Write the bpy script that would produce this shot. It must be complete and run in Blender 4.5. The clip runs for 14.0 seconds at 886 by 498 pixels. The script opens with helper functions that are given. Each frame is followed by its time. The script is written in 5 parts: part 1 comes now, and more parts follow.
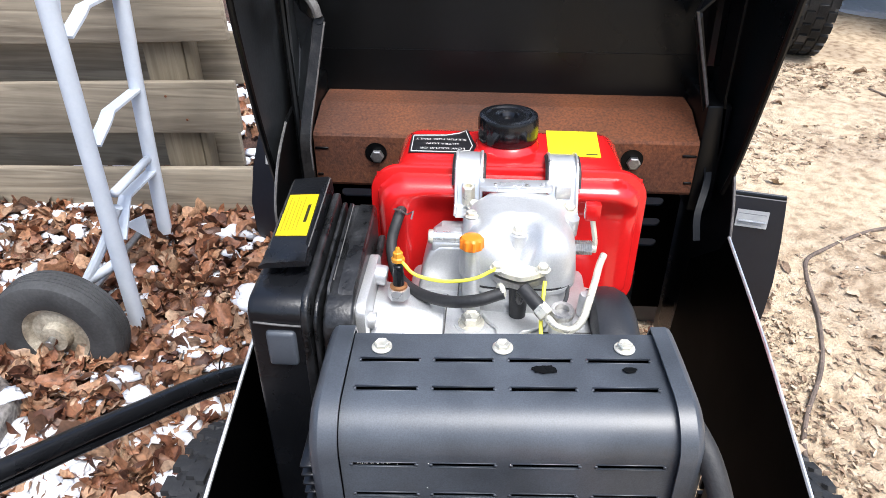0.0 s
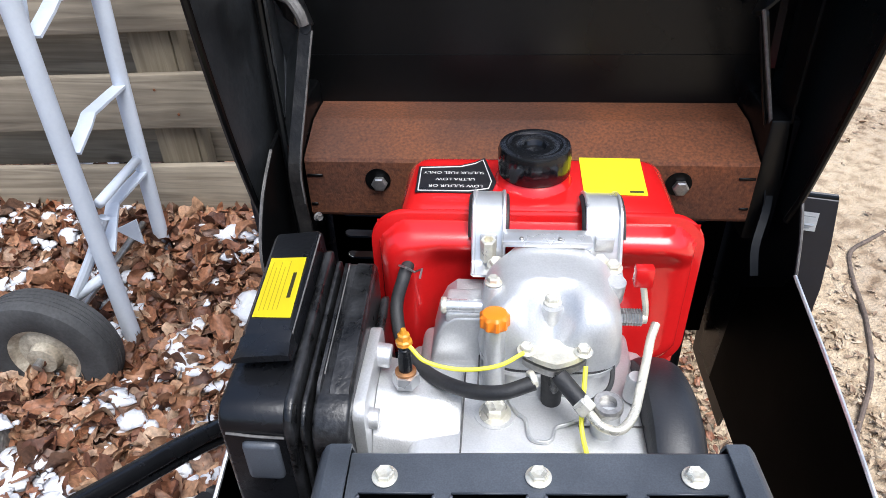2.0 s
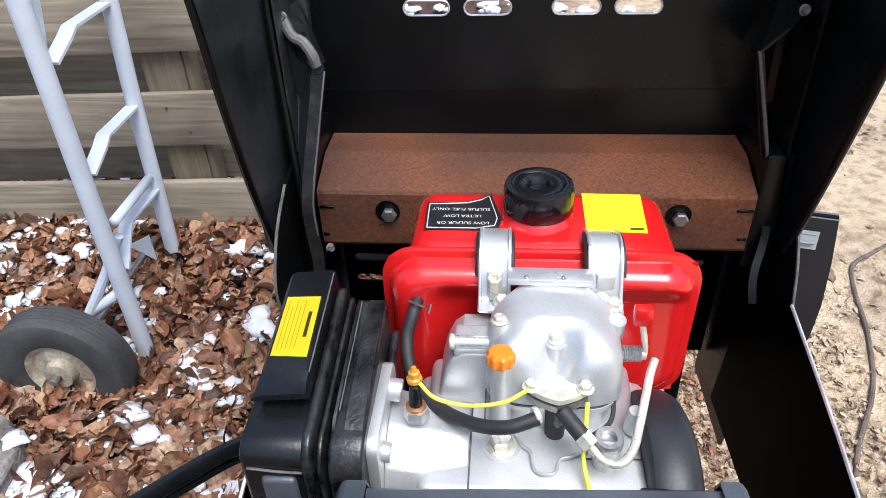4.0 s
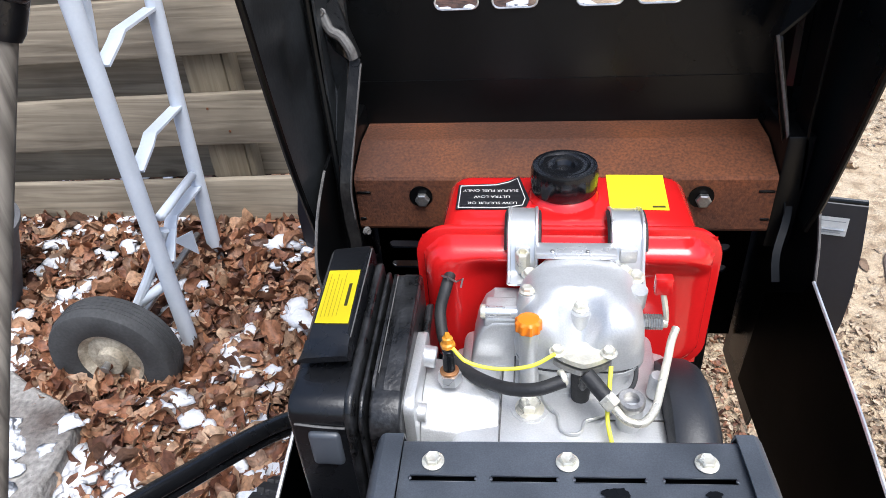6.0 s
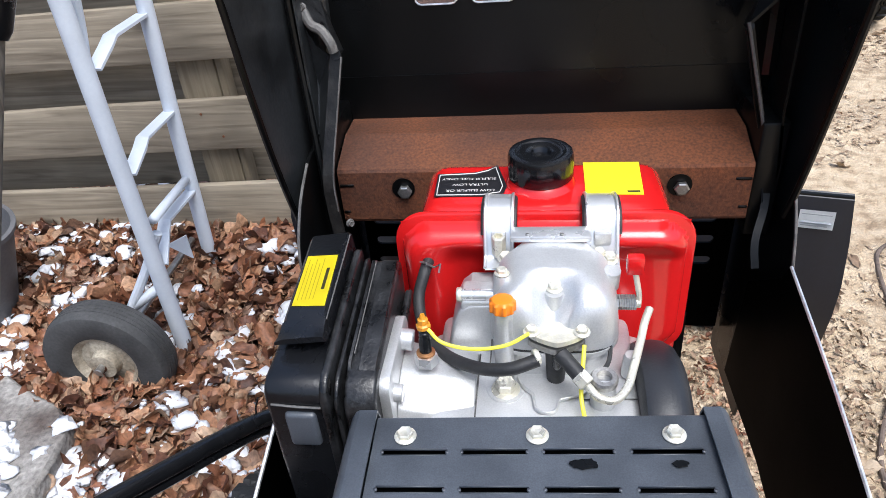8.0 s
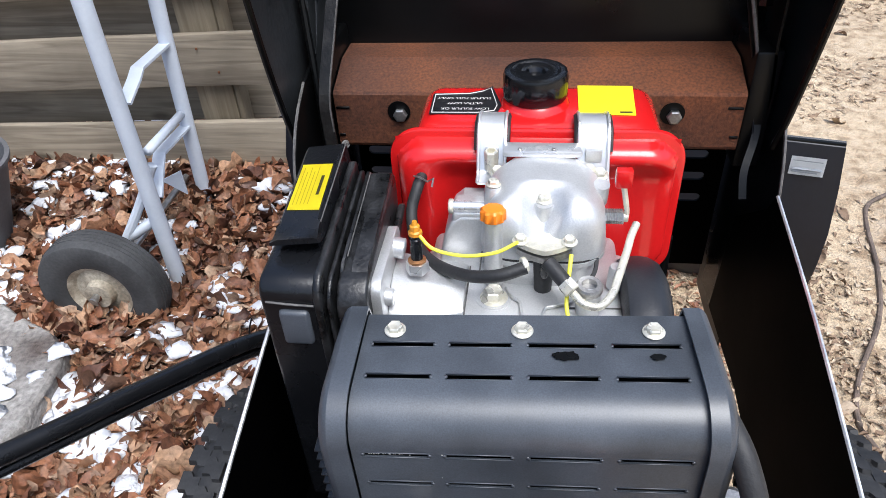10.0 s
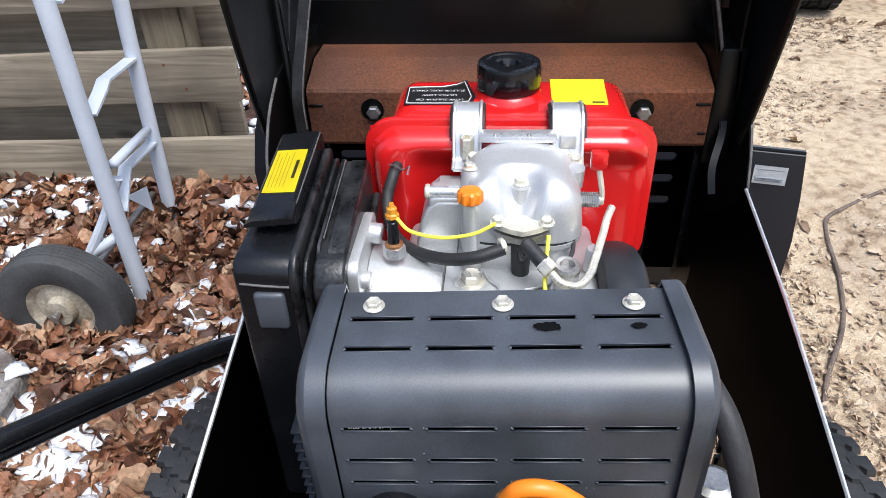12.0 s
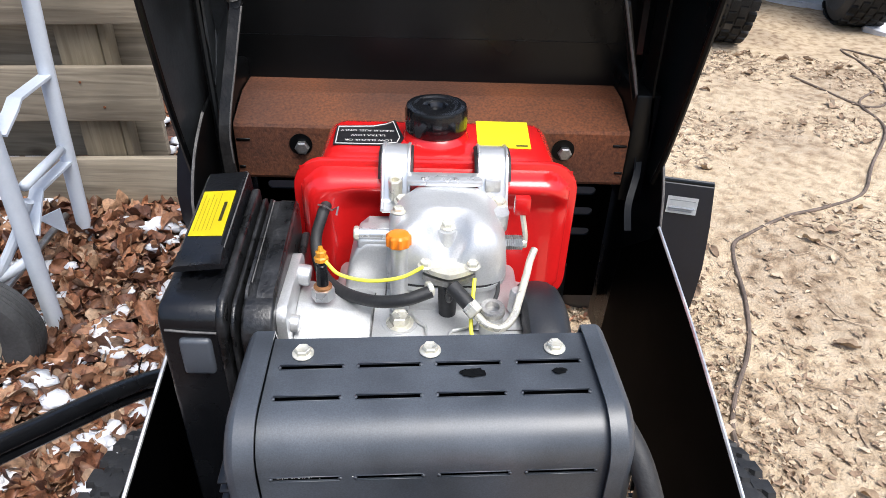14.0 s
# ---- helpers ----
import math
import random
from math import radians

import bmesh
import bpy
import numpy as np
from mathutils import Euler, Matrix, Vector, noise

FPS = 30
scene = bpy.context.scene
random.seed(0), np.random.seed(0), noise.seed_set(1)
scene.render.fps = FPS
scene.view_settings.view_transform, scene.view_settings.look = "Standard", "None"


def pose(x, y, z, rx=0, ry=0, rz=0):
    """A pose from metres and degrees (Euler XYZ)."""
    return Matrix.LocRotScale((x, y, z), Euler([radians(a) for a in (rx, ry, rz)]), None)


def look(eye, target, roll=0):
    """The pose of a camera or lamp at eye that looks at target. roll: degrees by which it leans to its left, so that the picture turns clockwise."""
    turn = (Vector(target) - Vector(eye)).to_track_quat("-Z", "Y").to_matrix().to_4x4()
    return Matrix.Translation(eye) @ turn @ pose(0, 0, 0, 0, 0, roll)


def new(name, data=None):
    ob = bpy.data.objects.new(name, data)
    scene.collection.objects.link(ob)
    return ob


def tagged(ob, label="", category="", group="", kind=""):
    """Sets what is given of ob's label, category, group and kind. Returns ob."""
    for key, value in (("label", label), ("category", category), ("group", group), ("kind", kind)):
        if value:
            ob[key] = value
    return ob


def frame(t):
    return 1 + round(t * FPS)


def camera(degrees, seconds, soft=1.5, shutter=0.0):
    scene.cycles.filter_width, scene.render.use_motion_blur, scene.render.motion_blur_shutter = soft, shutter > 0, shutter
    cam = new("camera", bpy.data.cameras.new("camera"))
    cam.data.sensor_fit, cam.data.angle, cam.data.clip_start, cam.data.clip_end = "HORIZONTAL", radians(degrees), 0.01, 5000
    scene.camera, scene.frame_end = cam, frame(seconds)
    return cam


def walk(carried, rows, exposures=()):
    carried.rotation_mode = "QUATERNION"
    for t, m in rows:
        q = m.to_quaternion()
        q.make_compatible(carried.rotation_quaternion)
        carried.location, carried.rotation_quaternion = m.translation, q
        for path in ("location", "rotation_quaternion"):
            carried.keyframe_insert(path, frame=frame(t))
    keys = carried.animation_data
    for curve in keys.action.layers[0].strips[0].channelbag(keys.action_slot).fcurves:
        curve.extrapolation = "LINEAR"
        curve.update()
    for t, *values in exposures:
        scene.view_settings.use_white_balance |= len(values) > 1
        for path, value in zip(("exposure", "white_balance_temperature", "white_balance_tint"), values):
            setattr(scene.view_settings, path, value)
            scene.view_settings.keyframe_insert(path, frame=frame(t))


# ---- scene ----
cam = camera(65.4, 14.0, soft=0.65)
PATH = [
    (0, (0.057, 0.026, 1.079), (-0.062, 1.709, 0.005), -0.1),
    (0.5, (0.058, 0.021, 1.104), (-0.081, 1.738, 0.088), -1.1),
    (1, (0.058, 0.069, 1.108), (-0.061, 1.774, 0.07), -1.4),
    (1.5, (0.041, 0.134, 1.104), (-0.124, 1.809, 0.024), -2.8),
    (2, (0.045, 0.18, 1.085), (-0.108, 1.802, -0.075), -1.9),
    (2.5, (0.05, 0.179, 1.109), (-0.083, 1.809, -0.043), -2.0),
    (2.7, (0.048, 0.182, 1.119), (-0.105, 1.807, -0.038), -2.6),
    (4.8, (0.044, 0.158, 1.127), (-0.132, 1.782, -0.027), -2.4),
    (5, (0.046, 0.151, 1.121), (-0.129, 1.772, -0.038), -2.7),
    (5.5, (0.065, 0.139, 1.127), (-0.127, 1.76, -0.028), -3.1),
    (6, (0.049, 0.13, 1.13), (-0.212, 1.749, -0.015), -4.6),
    (6.5, (0.055, 0.134, 1.125), (-0.197, 1.776, 0.011), -6.0),
    (7, (0.06, 0.12, 1.125), (-0.229, 1.761, 0.019), -5.0),
    (7.5, (0.063, 0.128, 1.117), (-0.18, 1.774, 0.007), -5.1),
    (8, (0.074, 0.111, 1.113), (-0.193, 1.748, -0.005), -5.3),
    (8.5, (0.078, 0.092, 1.113), (-0.218, 1.729, 0.003), -6.5),
    (9, (0.081, 0.079, 1.102), (-0.227, 1.683, -0.053), -6.0),
    (9.2, (0.08, 0.077, 1.096), (-0.222, 1.665, -0.082), -5.4),
    (11.3, (0.076, 0.055, 1.073), (-0.129, 1.624, -0.151), -2.2),
    (11.5, (0.072, 0.048, 1.068), (-0.099, 1.641, -0.129), -3.2),
    (12, (0.07, 0.05, 1.045), (-0.087, 1.686, -0.094), -2.1),
    (12.5, (0.068, 0.06, 1.062), (-0.024, 1.7, -0.08), 2.8),
    (13, (0.05, 0.052, 1.067), (-0.034, 1.694, -0.072), 3.9),
    (13.5, (0.055, 0.055, 1.069), (-0.044, 1.707, -0.054), 3.0),
    (14, (0.069, 0.053, 1.075), (0.122, 1.718, -0.032), 2.1),
]
walk(cam, [(t, look(eye, target, roll)) for t, eye, target, roll in PATH], [(0.0, 1.02, 5800, 8), (0.6, 0.8, 5750, 8), (2.5, 0.74, 5700, 8), (5.5, 0.74, 5700, 8), (9.0, 0.67, 5700, 8), (13.5, 0.68, 5800, 8), (14.0, 0.76, 5900, 8)])

# ---- sky and daylight: a bright overcast winter day ----
world = bpy.data.worlds.new("overcast_sky")
scene.world = world
world.use_nodes = True
wn = world.node_tree
sky = wn.nodes.new("ShaderNodeTexSky")
sky.sky_type, sky.sun_disc = "NISHITA", False
sky.sun_elevation, sky.sun_rotation = radians(66), radians(142)
sky.air_density, sky.dust_density, sky.ozone_density = 1.0, 6.0, 0.6
wn.nodes["Background"].inputs["Strength"].default_value = 0.13
wn.links.new(sky.outputs["Color"], wn.nodes["Background"].inputs["Color"])
sun_data = bpy.data.lights.new("sun", "SUN")
sun_data.energy, sun_data.angle, sun_data.color = 1.9, radians(38), (1.0, 0.96, 0.9)
sun = new("sun", sun_data)
sun.matrix_world = look((0.95, -0.4, 3.4), (0.1, 0.7, 0.6))


# ---- materials ----
def mat(name, color, rough=0.6, metal=0.0, vary=0.25, scale=12.0, fine=120.0, bump=0.15, coat=0.0, island=None, tint=None, spec=0.5, relief=0.002):
    """A surface with coarse blotches, fine grain and relief. island: a second and third colour spread piece by piece."""
    m = bpy.data.materials.new(name)
    m.use_nodes = True
    nt = m.node_tree
    b = nt.nodes["Principled BSDF"]
    tc = nt.nodes.new("ShaderNodeTexCoord")
    big, small = nt.nodes.new("ShaderNodeTexNoise"), nt.nodes.new("ShaderNodeTexNoise")
    for n, sc in ((big, scale), (small, fine)):
        n.inputs["Scale"].default_value, n.inputs["Detail"].default_value = sc, 6
        nt.links.new(tc.outputs["Object"], n.inputs["Vector"])
    ramp = nt.nodes.new("ShaderNodeValToRGB")
    other = tint or tuple(c * (1 - vary) for c in color)
    ramp.color_ramp.elements[0].color, ramp.color_ramp.elements[1].color = (*other, 1), (*color, 1)
    ramp.color_ramp.elements[0].position, ramp.color_ramp.elements[1].position = 0.35, 0.65
    nt.links.new(big.outputs["Fac"], ramp.inputs["Fac"])
    grain = nt.nodes.new("ShaderNodeMixRGB")
    grain.blend_type, grain.inputs["Fac"].default_value = "OVERLAY", min(1.0, vary * 1.2)
    nt.links.new(ramp.outputs["Color"], grain.inputs["Color1"])
    nt.links.new(small.outputs["Fac"], grain.inputs["Color2"])
    out = grain.outputs["Color"]
    if island:
        geo = nt.nodes.new("ShaderNodeNewGeometry")
        r2 = nt.nodes.new("ShaderNodeValToRGB")
        cols = [color, *island]
        while len(r2.color_ramp.elements) < len(cols):
            r2.color_ramp.elements.new(0.5)
        for i, c in enumerate(cols):
            r2.color_ramp.elements[i].position, r2.color_ramp.elements[i].color = i / (len(cols) - 1), (*c, 1)
        nt.links.new(geo.outputs["Random Per Island"], r2.inputs["Fac"])
        nt.links.new(r2.outputs["Color"], grain.inputs["Color1"])
    nt.links.new(out, b.inputs["Base Color"])
    rr = nt.nodes.new("ShaderNodeMapRange")
    rr.inputs["To Min"].default_value, rr.inputs["To Max"].default_value = max(0.03, rough - 0.12), min(1, rough + 0.12)
    nt.links.new(big.outputs["Fac"], rr.inputs["Value"])
    nt.links.new(rr.outputs["Result"], b.inputs["Roughness"])
    b.inputs["Metallic"].default_value, b.inputs["Coat Weight"].default_value = metal, coat
    b.inputs["Specular IOR Level"].default_value = spec
    if bump:
        bn = nt.nodes.new("ShaderNodeBump")
        bn.inputs["Strength"].default_value, bn.inputs["Distance"].default_value = bump, relief
        nt.links.new(small.outputs["Fac"], bn.inputs["Height"])
        nt.links.new(bn.outputs["Normal"], b.inputs["Normal"])
    return m


BLACK = mat("black_paint", (0.003, 0.0033, 0.0036), 0.3, vary=0.35, scale=7, bump=0.03, spec=0.28)
SATIN = mat("satin_black_heat_paint", (0.066, 0.075, 0.09), 0.4, vary=0.45, scale=16, fine=900, bump=0.04, spec=0.7)
PLASTIC = mat("black_plastic", (0.008, 0.0085, 0.01), 0.27, vary=0.3, scale=20, fine=350, bump=0.12)
DUSTY = mat("dusty_black_plastic", (0.026, 0.0265, 0.028), 0.3, vary=0.85, scale=55, fine=300, bump=0.25)
# matt black; the bay's deep shade is put into its near-zero colour and reflection
BAY_DARK = mat("matt_black_paint_bay_dark", (0.001, 0.001, 0.0011), 0.5, vary=0.4, scale=7, bump=0.03, spec=0.03)
CAP = mat("glossy_black_plastic", (0.006, 0.0065, 0.008), 0.16, vary=0.3, scale=60, fine=300, bump=0.08)
# one black hood paint in two tones: dusty and lit left, shaded right
HOOD_LIT = mat("dusty_black_paint_lit", (0.03, 0.033, 0.036), 0.32, vary=0.75, scale=9, fine=200, bump=0.08, spec=0.8)
# the blue cast paints in the right side's bluish sheen
HOOD_DIM = mat("glossy_black_paint_shaded_blue", (0.006, 0.0085, 0.0095), 0.3, vary=0.6, scale=6, fine=200, bump=0.05, spec=0.5)
STRAP = mat("rubbed_black_paint", (0.005, 0.005, 0.0054), 0.34, vary=0.7, scale=40, fine=260, bump=0.25, tint=(0.02, 0.019, 0.018), spec=0.35)
SHROUD = mat("dark_grey_plastic", (0.02, 0.022, 0.027), 0.45, vary=0.3, scale=20, fine=400, bump=0.12)
TURF = mat("black_turf_tyre_rubber", (0.024, 0.024, 0.025), 0.6, vary=0.5, scale=24, fine=180, bump=0.3)
WORN = mat("worn_grey_steel", (0.13, 0.125, 0.12), 0.5, vary=0.5, scale=40, fine=300, bump=0.2)
RUBBER = mat("rubber", (0.022, 0.022, 0.023), 0.6, vary=0.3, scale=30, fine=260, bump=0.25)
TYRE = mat("dusty_tyre_rubber", (0.06, 0.06, 0.06), 0.75, vary=0.4, scale=14, fine=160, bump=0.3)
RED = mat("red_gloss_paint", (0.62, 0.012, 0.012), 0.2, vary=0.08, scale=9, fine=300, bump=0.02, coat=0.5)
ALU = mat("cast_aluminium", (0.67, 0.675, 0.675), 0.4, metal=0.6, vary=0.2, scale=20, fine=620, bump=0.3, relief=0.0008)
ALU_BRIGHT = mat("machined_aluminium", (0.78, 0.79, 0.8), 0.3, metal=0.7, vary=0.1, scale=30, fine=500, bump=0.08)
ZINC = mat("yellow_zinc", (0.84, 0.8, 0.66), 0.3, metal=0.5, vary=0.3, scale=60, fine=500, bump=0.1, tint=(0.62, 0.6, 0.52))
STEEL = mat("worn_steel", (0.5, 0.49, 0.47), 0.35, metal=0.9, vary=0.3, scale=50, fine=400, bump=0.1)
COPPER = mat("copper_washer", (0.6, 0.3, 0.13), 0.4, metal=0.8, vary=0.3, scale=60)
ORANGE = mat("orange_plastic", (0.9, 0.24, 0.01), 0.4, vary=0.1, scale=40, bump=0.05)
AMBER = mat("amber_plastic", (0.72, 0.3, 0.02), 0.4, vary=0.3, scale=80, bump=0.05)
YELLOW = mat("yellow_sticker", (0.93, 0.78, 0.01), 0.42, vary=0.05, scale=40, bump=0.0)
WHITE = mat("white_sticker", (0.72, 0.74, 0.76), 0.5, vary=0.08, scale=60, bump=0.0)
INK = mat("dark_ink", (0.06, 0.05, 0.02), 0.5, vary=0.1, bump=0.0)
INK_SOFT = mat("faded_ink", (0.55, 0.42, 0.02), 0.5, vary=0.1, bump=0.0)
WHITE_INK = mat("white_ink", (0.75, 0.74, 0.7), 0.5, vary=0.05, bump=0.0)
DARK_STICKER = mat("black_sticker", (0.012, 0.011, 0.012), 0.3, vary=0.1, bump=0.0)
RUST = mat("rusty_steel", (0.18, 0.058, 0.018), 0.72, vary=0.95, scale=5, fine=300, bump=0.35, tint=(0.07, 0.026, 0.013), relief=0.003)
WIRE = mat("yellow_wire", (0.85, 0.8, 0.05), 0.4, vary=0.05, bump=0.0)
EDGE = mat("bare_steel_edge", (0.8, 0.81, 0.82), 0.35, metal=0.7, vary=0.3, scale=40, fine=300, bump=0.1)
DOLLY = mat("pale_grey_blue_enamel", (0.6, 0.645, 0.71), 0.45, vary=0.08, scale=14, fine=160, bump=0.15)
RIM = mat("dirty_white_rim", (0.46, 0.41, 0.32), 0.6, vary=0.6, scale=18, fine=150, bump=0.2, tint=(0.2, 0.16, 0.11))
CONCRETE = mat("stained_concrete", (0.3, 0.285, 0.262), 0.9, vary=0.7, scale=6, fine=90, bump=0.6, tint=(0.085, 0.066, 0.056), relief=0.01)
SNOW = mat("old_snow", (0.74, 0.75, 0.78), 0.6, vary=0.1, scale=40, fine=180, bump=0.5, relief=0.006)
BUCKET = mat("grey_plastic", (0.12, 0.12, 0.125), 0.6, vary=0.25, scale=10, bump=0.1)
CORD = mat("muddy_cord", (0.16, 0.12, 0.095), 0.8, vary=0.4, scale=30, bump=0.2)
LEAF = mat("dead_leaves", (0.07, 0.027, 0.016), 0.55, vary=0.85, scale=25, fine=110, bump=0.6,
           island=((0.21, 0.085, 0.042), (0.33, 0.165, 0.085), (0.07, 0.03, 0.02), (0.42, 0.26, 0.155), (0.27, 0.115, 0.055), (0.12, 0.05, 0.03), (0.5, 0.35, 0.23)), relief=0.004)
CHIP = mat("litter_chips", (0.3, 0.21, 0.14), 0.85, vary=0.3, scale=30, fine=160, bump=0.4,
           island=((0.19, 0.125, 0.08), (0.44, 0.33, 0.22), (0.2, 0.135, 0.085), (0.54, 0.44, 0.32), (0.36, 0.27, 0.18)), relief=0.004)


def wood(name, light, dark, axis):
    """Weathered wood with the grain along one axis."""
    m = mat(name, light, 0.8, vary=0.2, scale=7, fine=60, bump=0.0)
    nt = m.node_tree
    b = nt.nodes["Principled BSDF"]
    tc = nt.nodes.new("ShaderNodeTexCoord")
    mp = nt.nodes.new("ShaderNodeMapping")
    mp.inputs["Scale"].default_value = tuple(2.6 if i == axis else 50 for i in range(3))
    nz = nt.nodes.new("ShaderNodeTexNoise")
    nz.inputs["Scale"].default_value, nz.inputs["Detail"].default_value, nz.inputs["Distortion"].default_value = 1.0, 7, 1.2
    obi = nt.nodes.new("ShaderNodeObjectInfo")
    add = nt.nodes.new("ShaderNodeVectorMath")
    nt.links.new(tc.outputs["Object"], add.inputs[0])
    nt.links.new(obi.outputs["Random"], add.inputs[1])
    nt.links.new(add.outputs["Vector"], mp.inputs["Vector"])
    nt.links.new(mp.outputs["Vector"], nz.inputs["Vector"])
    rp = nt.nodes.new("ShaderNodeValToRGB")
    rp.color_ramp.elements[0].position, rp.color_ramp.elements[1].position = 0.22, 0.66
    rp.color_ramp.elements[0].color, rp.color_ramp.elements[1].color = (*dark, 1), (*light, 1)
    nt.links.new(nz.outputs["Fac"], rp.inputs["Fac"])
    stain = nt.nodes.new("ShaderNodeTexNoise")
    stain.inputs["Scale"].default_value, stain.inputs["Detail"].default_value = 3.5, 4
    nt.links.new(add.outputs["Vector"], stain.inputs["Vector"])
    mx = nt.nodes.new("ShaderNodeMixRGB")
    mx.blend_type, mx.inputs["Fac"].default_value = "OVERLAY", 0.65
    nt.links.new(rp.outputs["Color"], mx.inputs["Color1"])
    nt.links.new(stain.outputs["Fac"], mx.inputs["Color2"])
    # knots: small dark ovals drawn out along the grain
    km = nt.nodes.new("ShaderNodeMapping")
    km.inputs["Scale"].default_value = tuple(3.2 if i == axis else 7.0 for i in range(3))
    vo = nt.nodes.new("ShaderNodeTexVoronoi")
    vo.inputs["Scale"].default_value = 1.0
    kr = nt.nodes.new("ShaderNodeMapRange")
    kr.inputs["From Min"].default_value, kr.inputs["From Max"].default_value = 0.05, 0.13
    kr.inputs["To Min"].default_value, kr.inputs["To Max"].default_value = 0.75, 0.0
    kx = nt.nodes.new("ShaderNodeMixRGB")
    kx.inputs["Color2"].default_value = (*(c * 0.45 for c in dark), 1)
    nt.links.new(add.outputs["Vector"], km.inputs["Vector"])
    nt.links.new(km.outputs["Vector"], vo.inputs["Vector"])
    nt.links.new(vo.outputs["Distance"], kr.inputs["Value"])
    nt.links.new(kr.outputs["Result"], kx.inputs["Fac"])
    nt.links.new(mx.outputs["Color"], kx.inputs["Color1"])
    nt.links.new(kx.outputs["Color"], b.inputs["Base Color"])
    bp = nt.nodes.new("ShaderNodeBump")
    bp.inputs["Strength"].default_value, bp.inputs["Distance"].default_value = 0.5, 0.003
    nt.links.new(nz.outputs["Fac"], bp.inputs["Height"])
    nt.links.new(bp.outputs["Normal"], b.inputs["Normal"])
    return m


WOOD_X = wood("weathered_board", (0.33, 0.28, 0.205), (0.14, 0.112, 0.078), 0)
WOOD_Z = wood("weathered_post", (0.28, 0.235, 0.16), (0.14, 0.11, 0.07), 2)
WOOD_DARK = wood("old_tool_handle", (0.24, 0.215, 0.18), (0.06, 0.05, 0.04), 2)


# ---- mesh helpers ----
BASE = {}


def thing(name, base, label, category, group="", kind=""):
    e = new(name)
    e.location = base
    e.empty_display_size = 0.05
    BASE[e.name] = Vector(base)
    return tagged(e, label, category, group, kind)


def shade(me, smooth):
    for p in me.polygons:
        p.use_smooth = smooth


def finish(bm, name, material, smooth=True, sharp=32):
    for e in bm.edges:
        if len(e.link_faces) == 2 and e.calc_face_angle(0) > radians(sharp):
            e.smooth = False
    me = bpy.data.meshes.new(name)
    bm.to_mesh(me)
    bm.free()
    shade(me, smooth)
    me.materials.append(material)
    return me


def part(name, bm, material, parent, label="", smooth=True, sharp=32):
    """Links a bmesh, given in world metres, as one mesh under a thing or a part."""
    base = BASE[parent.name]
    bmesh.ops.translate(bm, verts=bm.verts, vec=-base)
    ob = new(name, finish(bm, name, material, smooth, sharp))
    ob.parent = parent
    BASE[ob.name] = base
    return tagged(ob, label)


def solo(name, bm, material, label, category, group="", kind="", smooth=True, sharp=32):
    ob = new(name, finish(bm, name, material, smooth, sharp))
    BASE[ob.name] = Vector((0, 0, 0))
    return tagged(ob, label, category, group, kind)


def box(x0, x1, y0, y1, z0, z1, r=0.0, seg=2, bm=None, m=None):
    """A box with rounded edges, added to bm."""
    t = bmesh.new()
    bmesh.ops.create_cube(t, size=1)
    bmesh.ops.scale(t, vec=(x1 - x0, y1 - y0, z1 - z0), verts=t.verts)
    bmesh.ops.translate(t, vec=((x0 + x1) / 2, (y0 + y1) / 2, (z0 + z1) / 2), verts=t.verts)
    if r:
        bmesh.ops.bevel(t, geom=t.edges[:], offset=r, segments=seg, profile=0.5, affect="EDGES", clamp_overlap=True)
    if m is not None:
        bmesh.ops.transform(t, matrix=m, verts=t.verts)
    return merge(bm, t)


def merge(bm, t):
    if bm is None:
        return t
    me = bpy.data.meshes.new("tmp")
    t.to_mesh(me)
    t.free()
    bm.from_mesh(me)
    bpy.data.meshes.remove(me)
    return bm


def frame_of(d):
    d = Vector(d).normalized()
    return d.to_track_quat("Z", "Y").to_matrix().to_4x4()


def lathe(profile, a, d, n=28, bm=None):
    """Revolves (radius, height) pairs about the axis d from the point a."""
    t = bmesh.new()
    rings = []
    for r, h in profile:
        rings.append([t.verts.new((r * math.cos(2 * math.pi * i / n), r * math.sin(2 * math.pi * i / n), h)) for i in range(n)])
    for p, q in zip(rings, rings[1:]):
        for i in range(n):
            t.faces.new((p[i], p[(i + 1) % n], q[(i + 1) % n], q[i]))
    loop = profile[0] == profile[-1]
    if profile[0][0] > 1e-6 and not loop:
        t.faces.new(rings[0][::-1])
    if profile[-1][0] > 1e-6 and not loop:
        t.faces.new(rings[-1])
    bmesh.ops.remove_doubles(t, verts=t.verts, dist=1e-6)
    bmesh.ops.transform(t, matrix=Matrix.Translation(a) @ frame_of(d), verts=t.verts)
    return merge(bm, t)


def rod(a, b, r, n=20, bevel=0.0, bm=None):
    a, b = Vector(a), Vector(b)
    L = (b - a).length
    c = min(bevel or r * 0.12, L / 3)
    return lathe([(r - c, 0), (r, c), (r, L - c), (r - c, L)], a, b - a, n, bm)


def spline(points, steps=8):
    """A smooth line through the points."""
    p = [Vector(q) for q in points]
    p = [2 * p[0] - p[1], *p, 2 * p[-1] - p[-2]]
    out = []
    for i in range(1, len(p) - 2):
        for k in range(steps):
            t = k / steps
            out.append(0.5 * (2 * p[i] + (p[i + 1] - p[i - 1]) * t + (2 * p[i - 1] - 5 * p[i] + 4 * p[i + 1] - p[i + 2]) * t * t + (3 * p[i] - p[i - 1] - 3 * p[i + 1] + p[i + 2]) * t ** 3))
    return [*out, p[-2]]


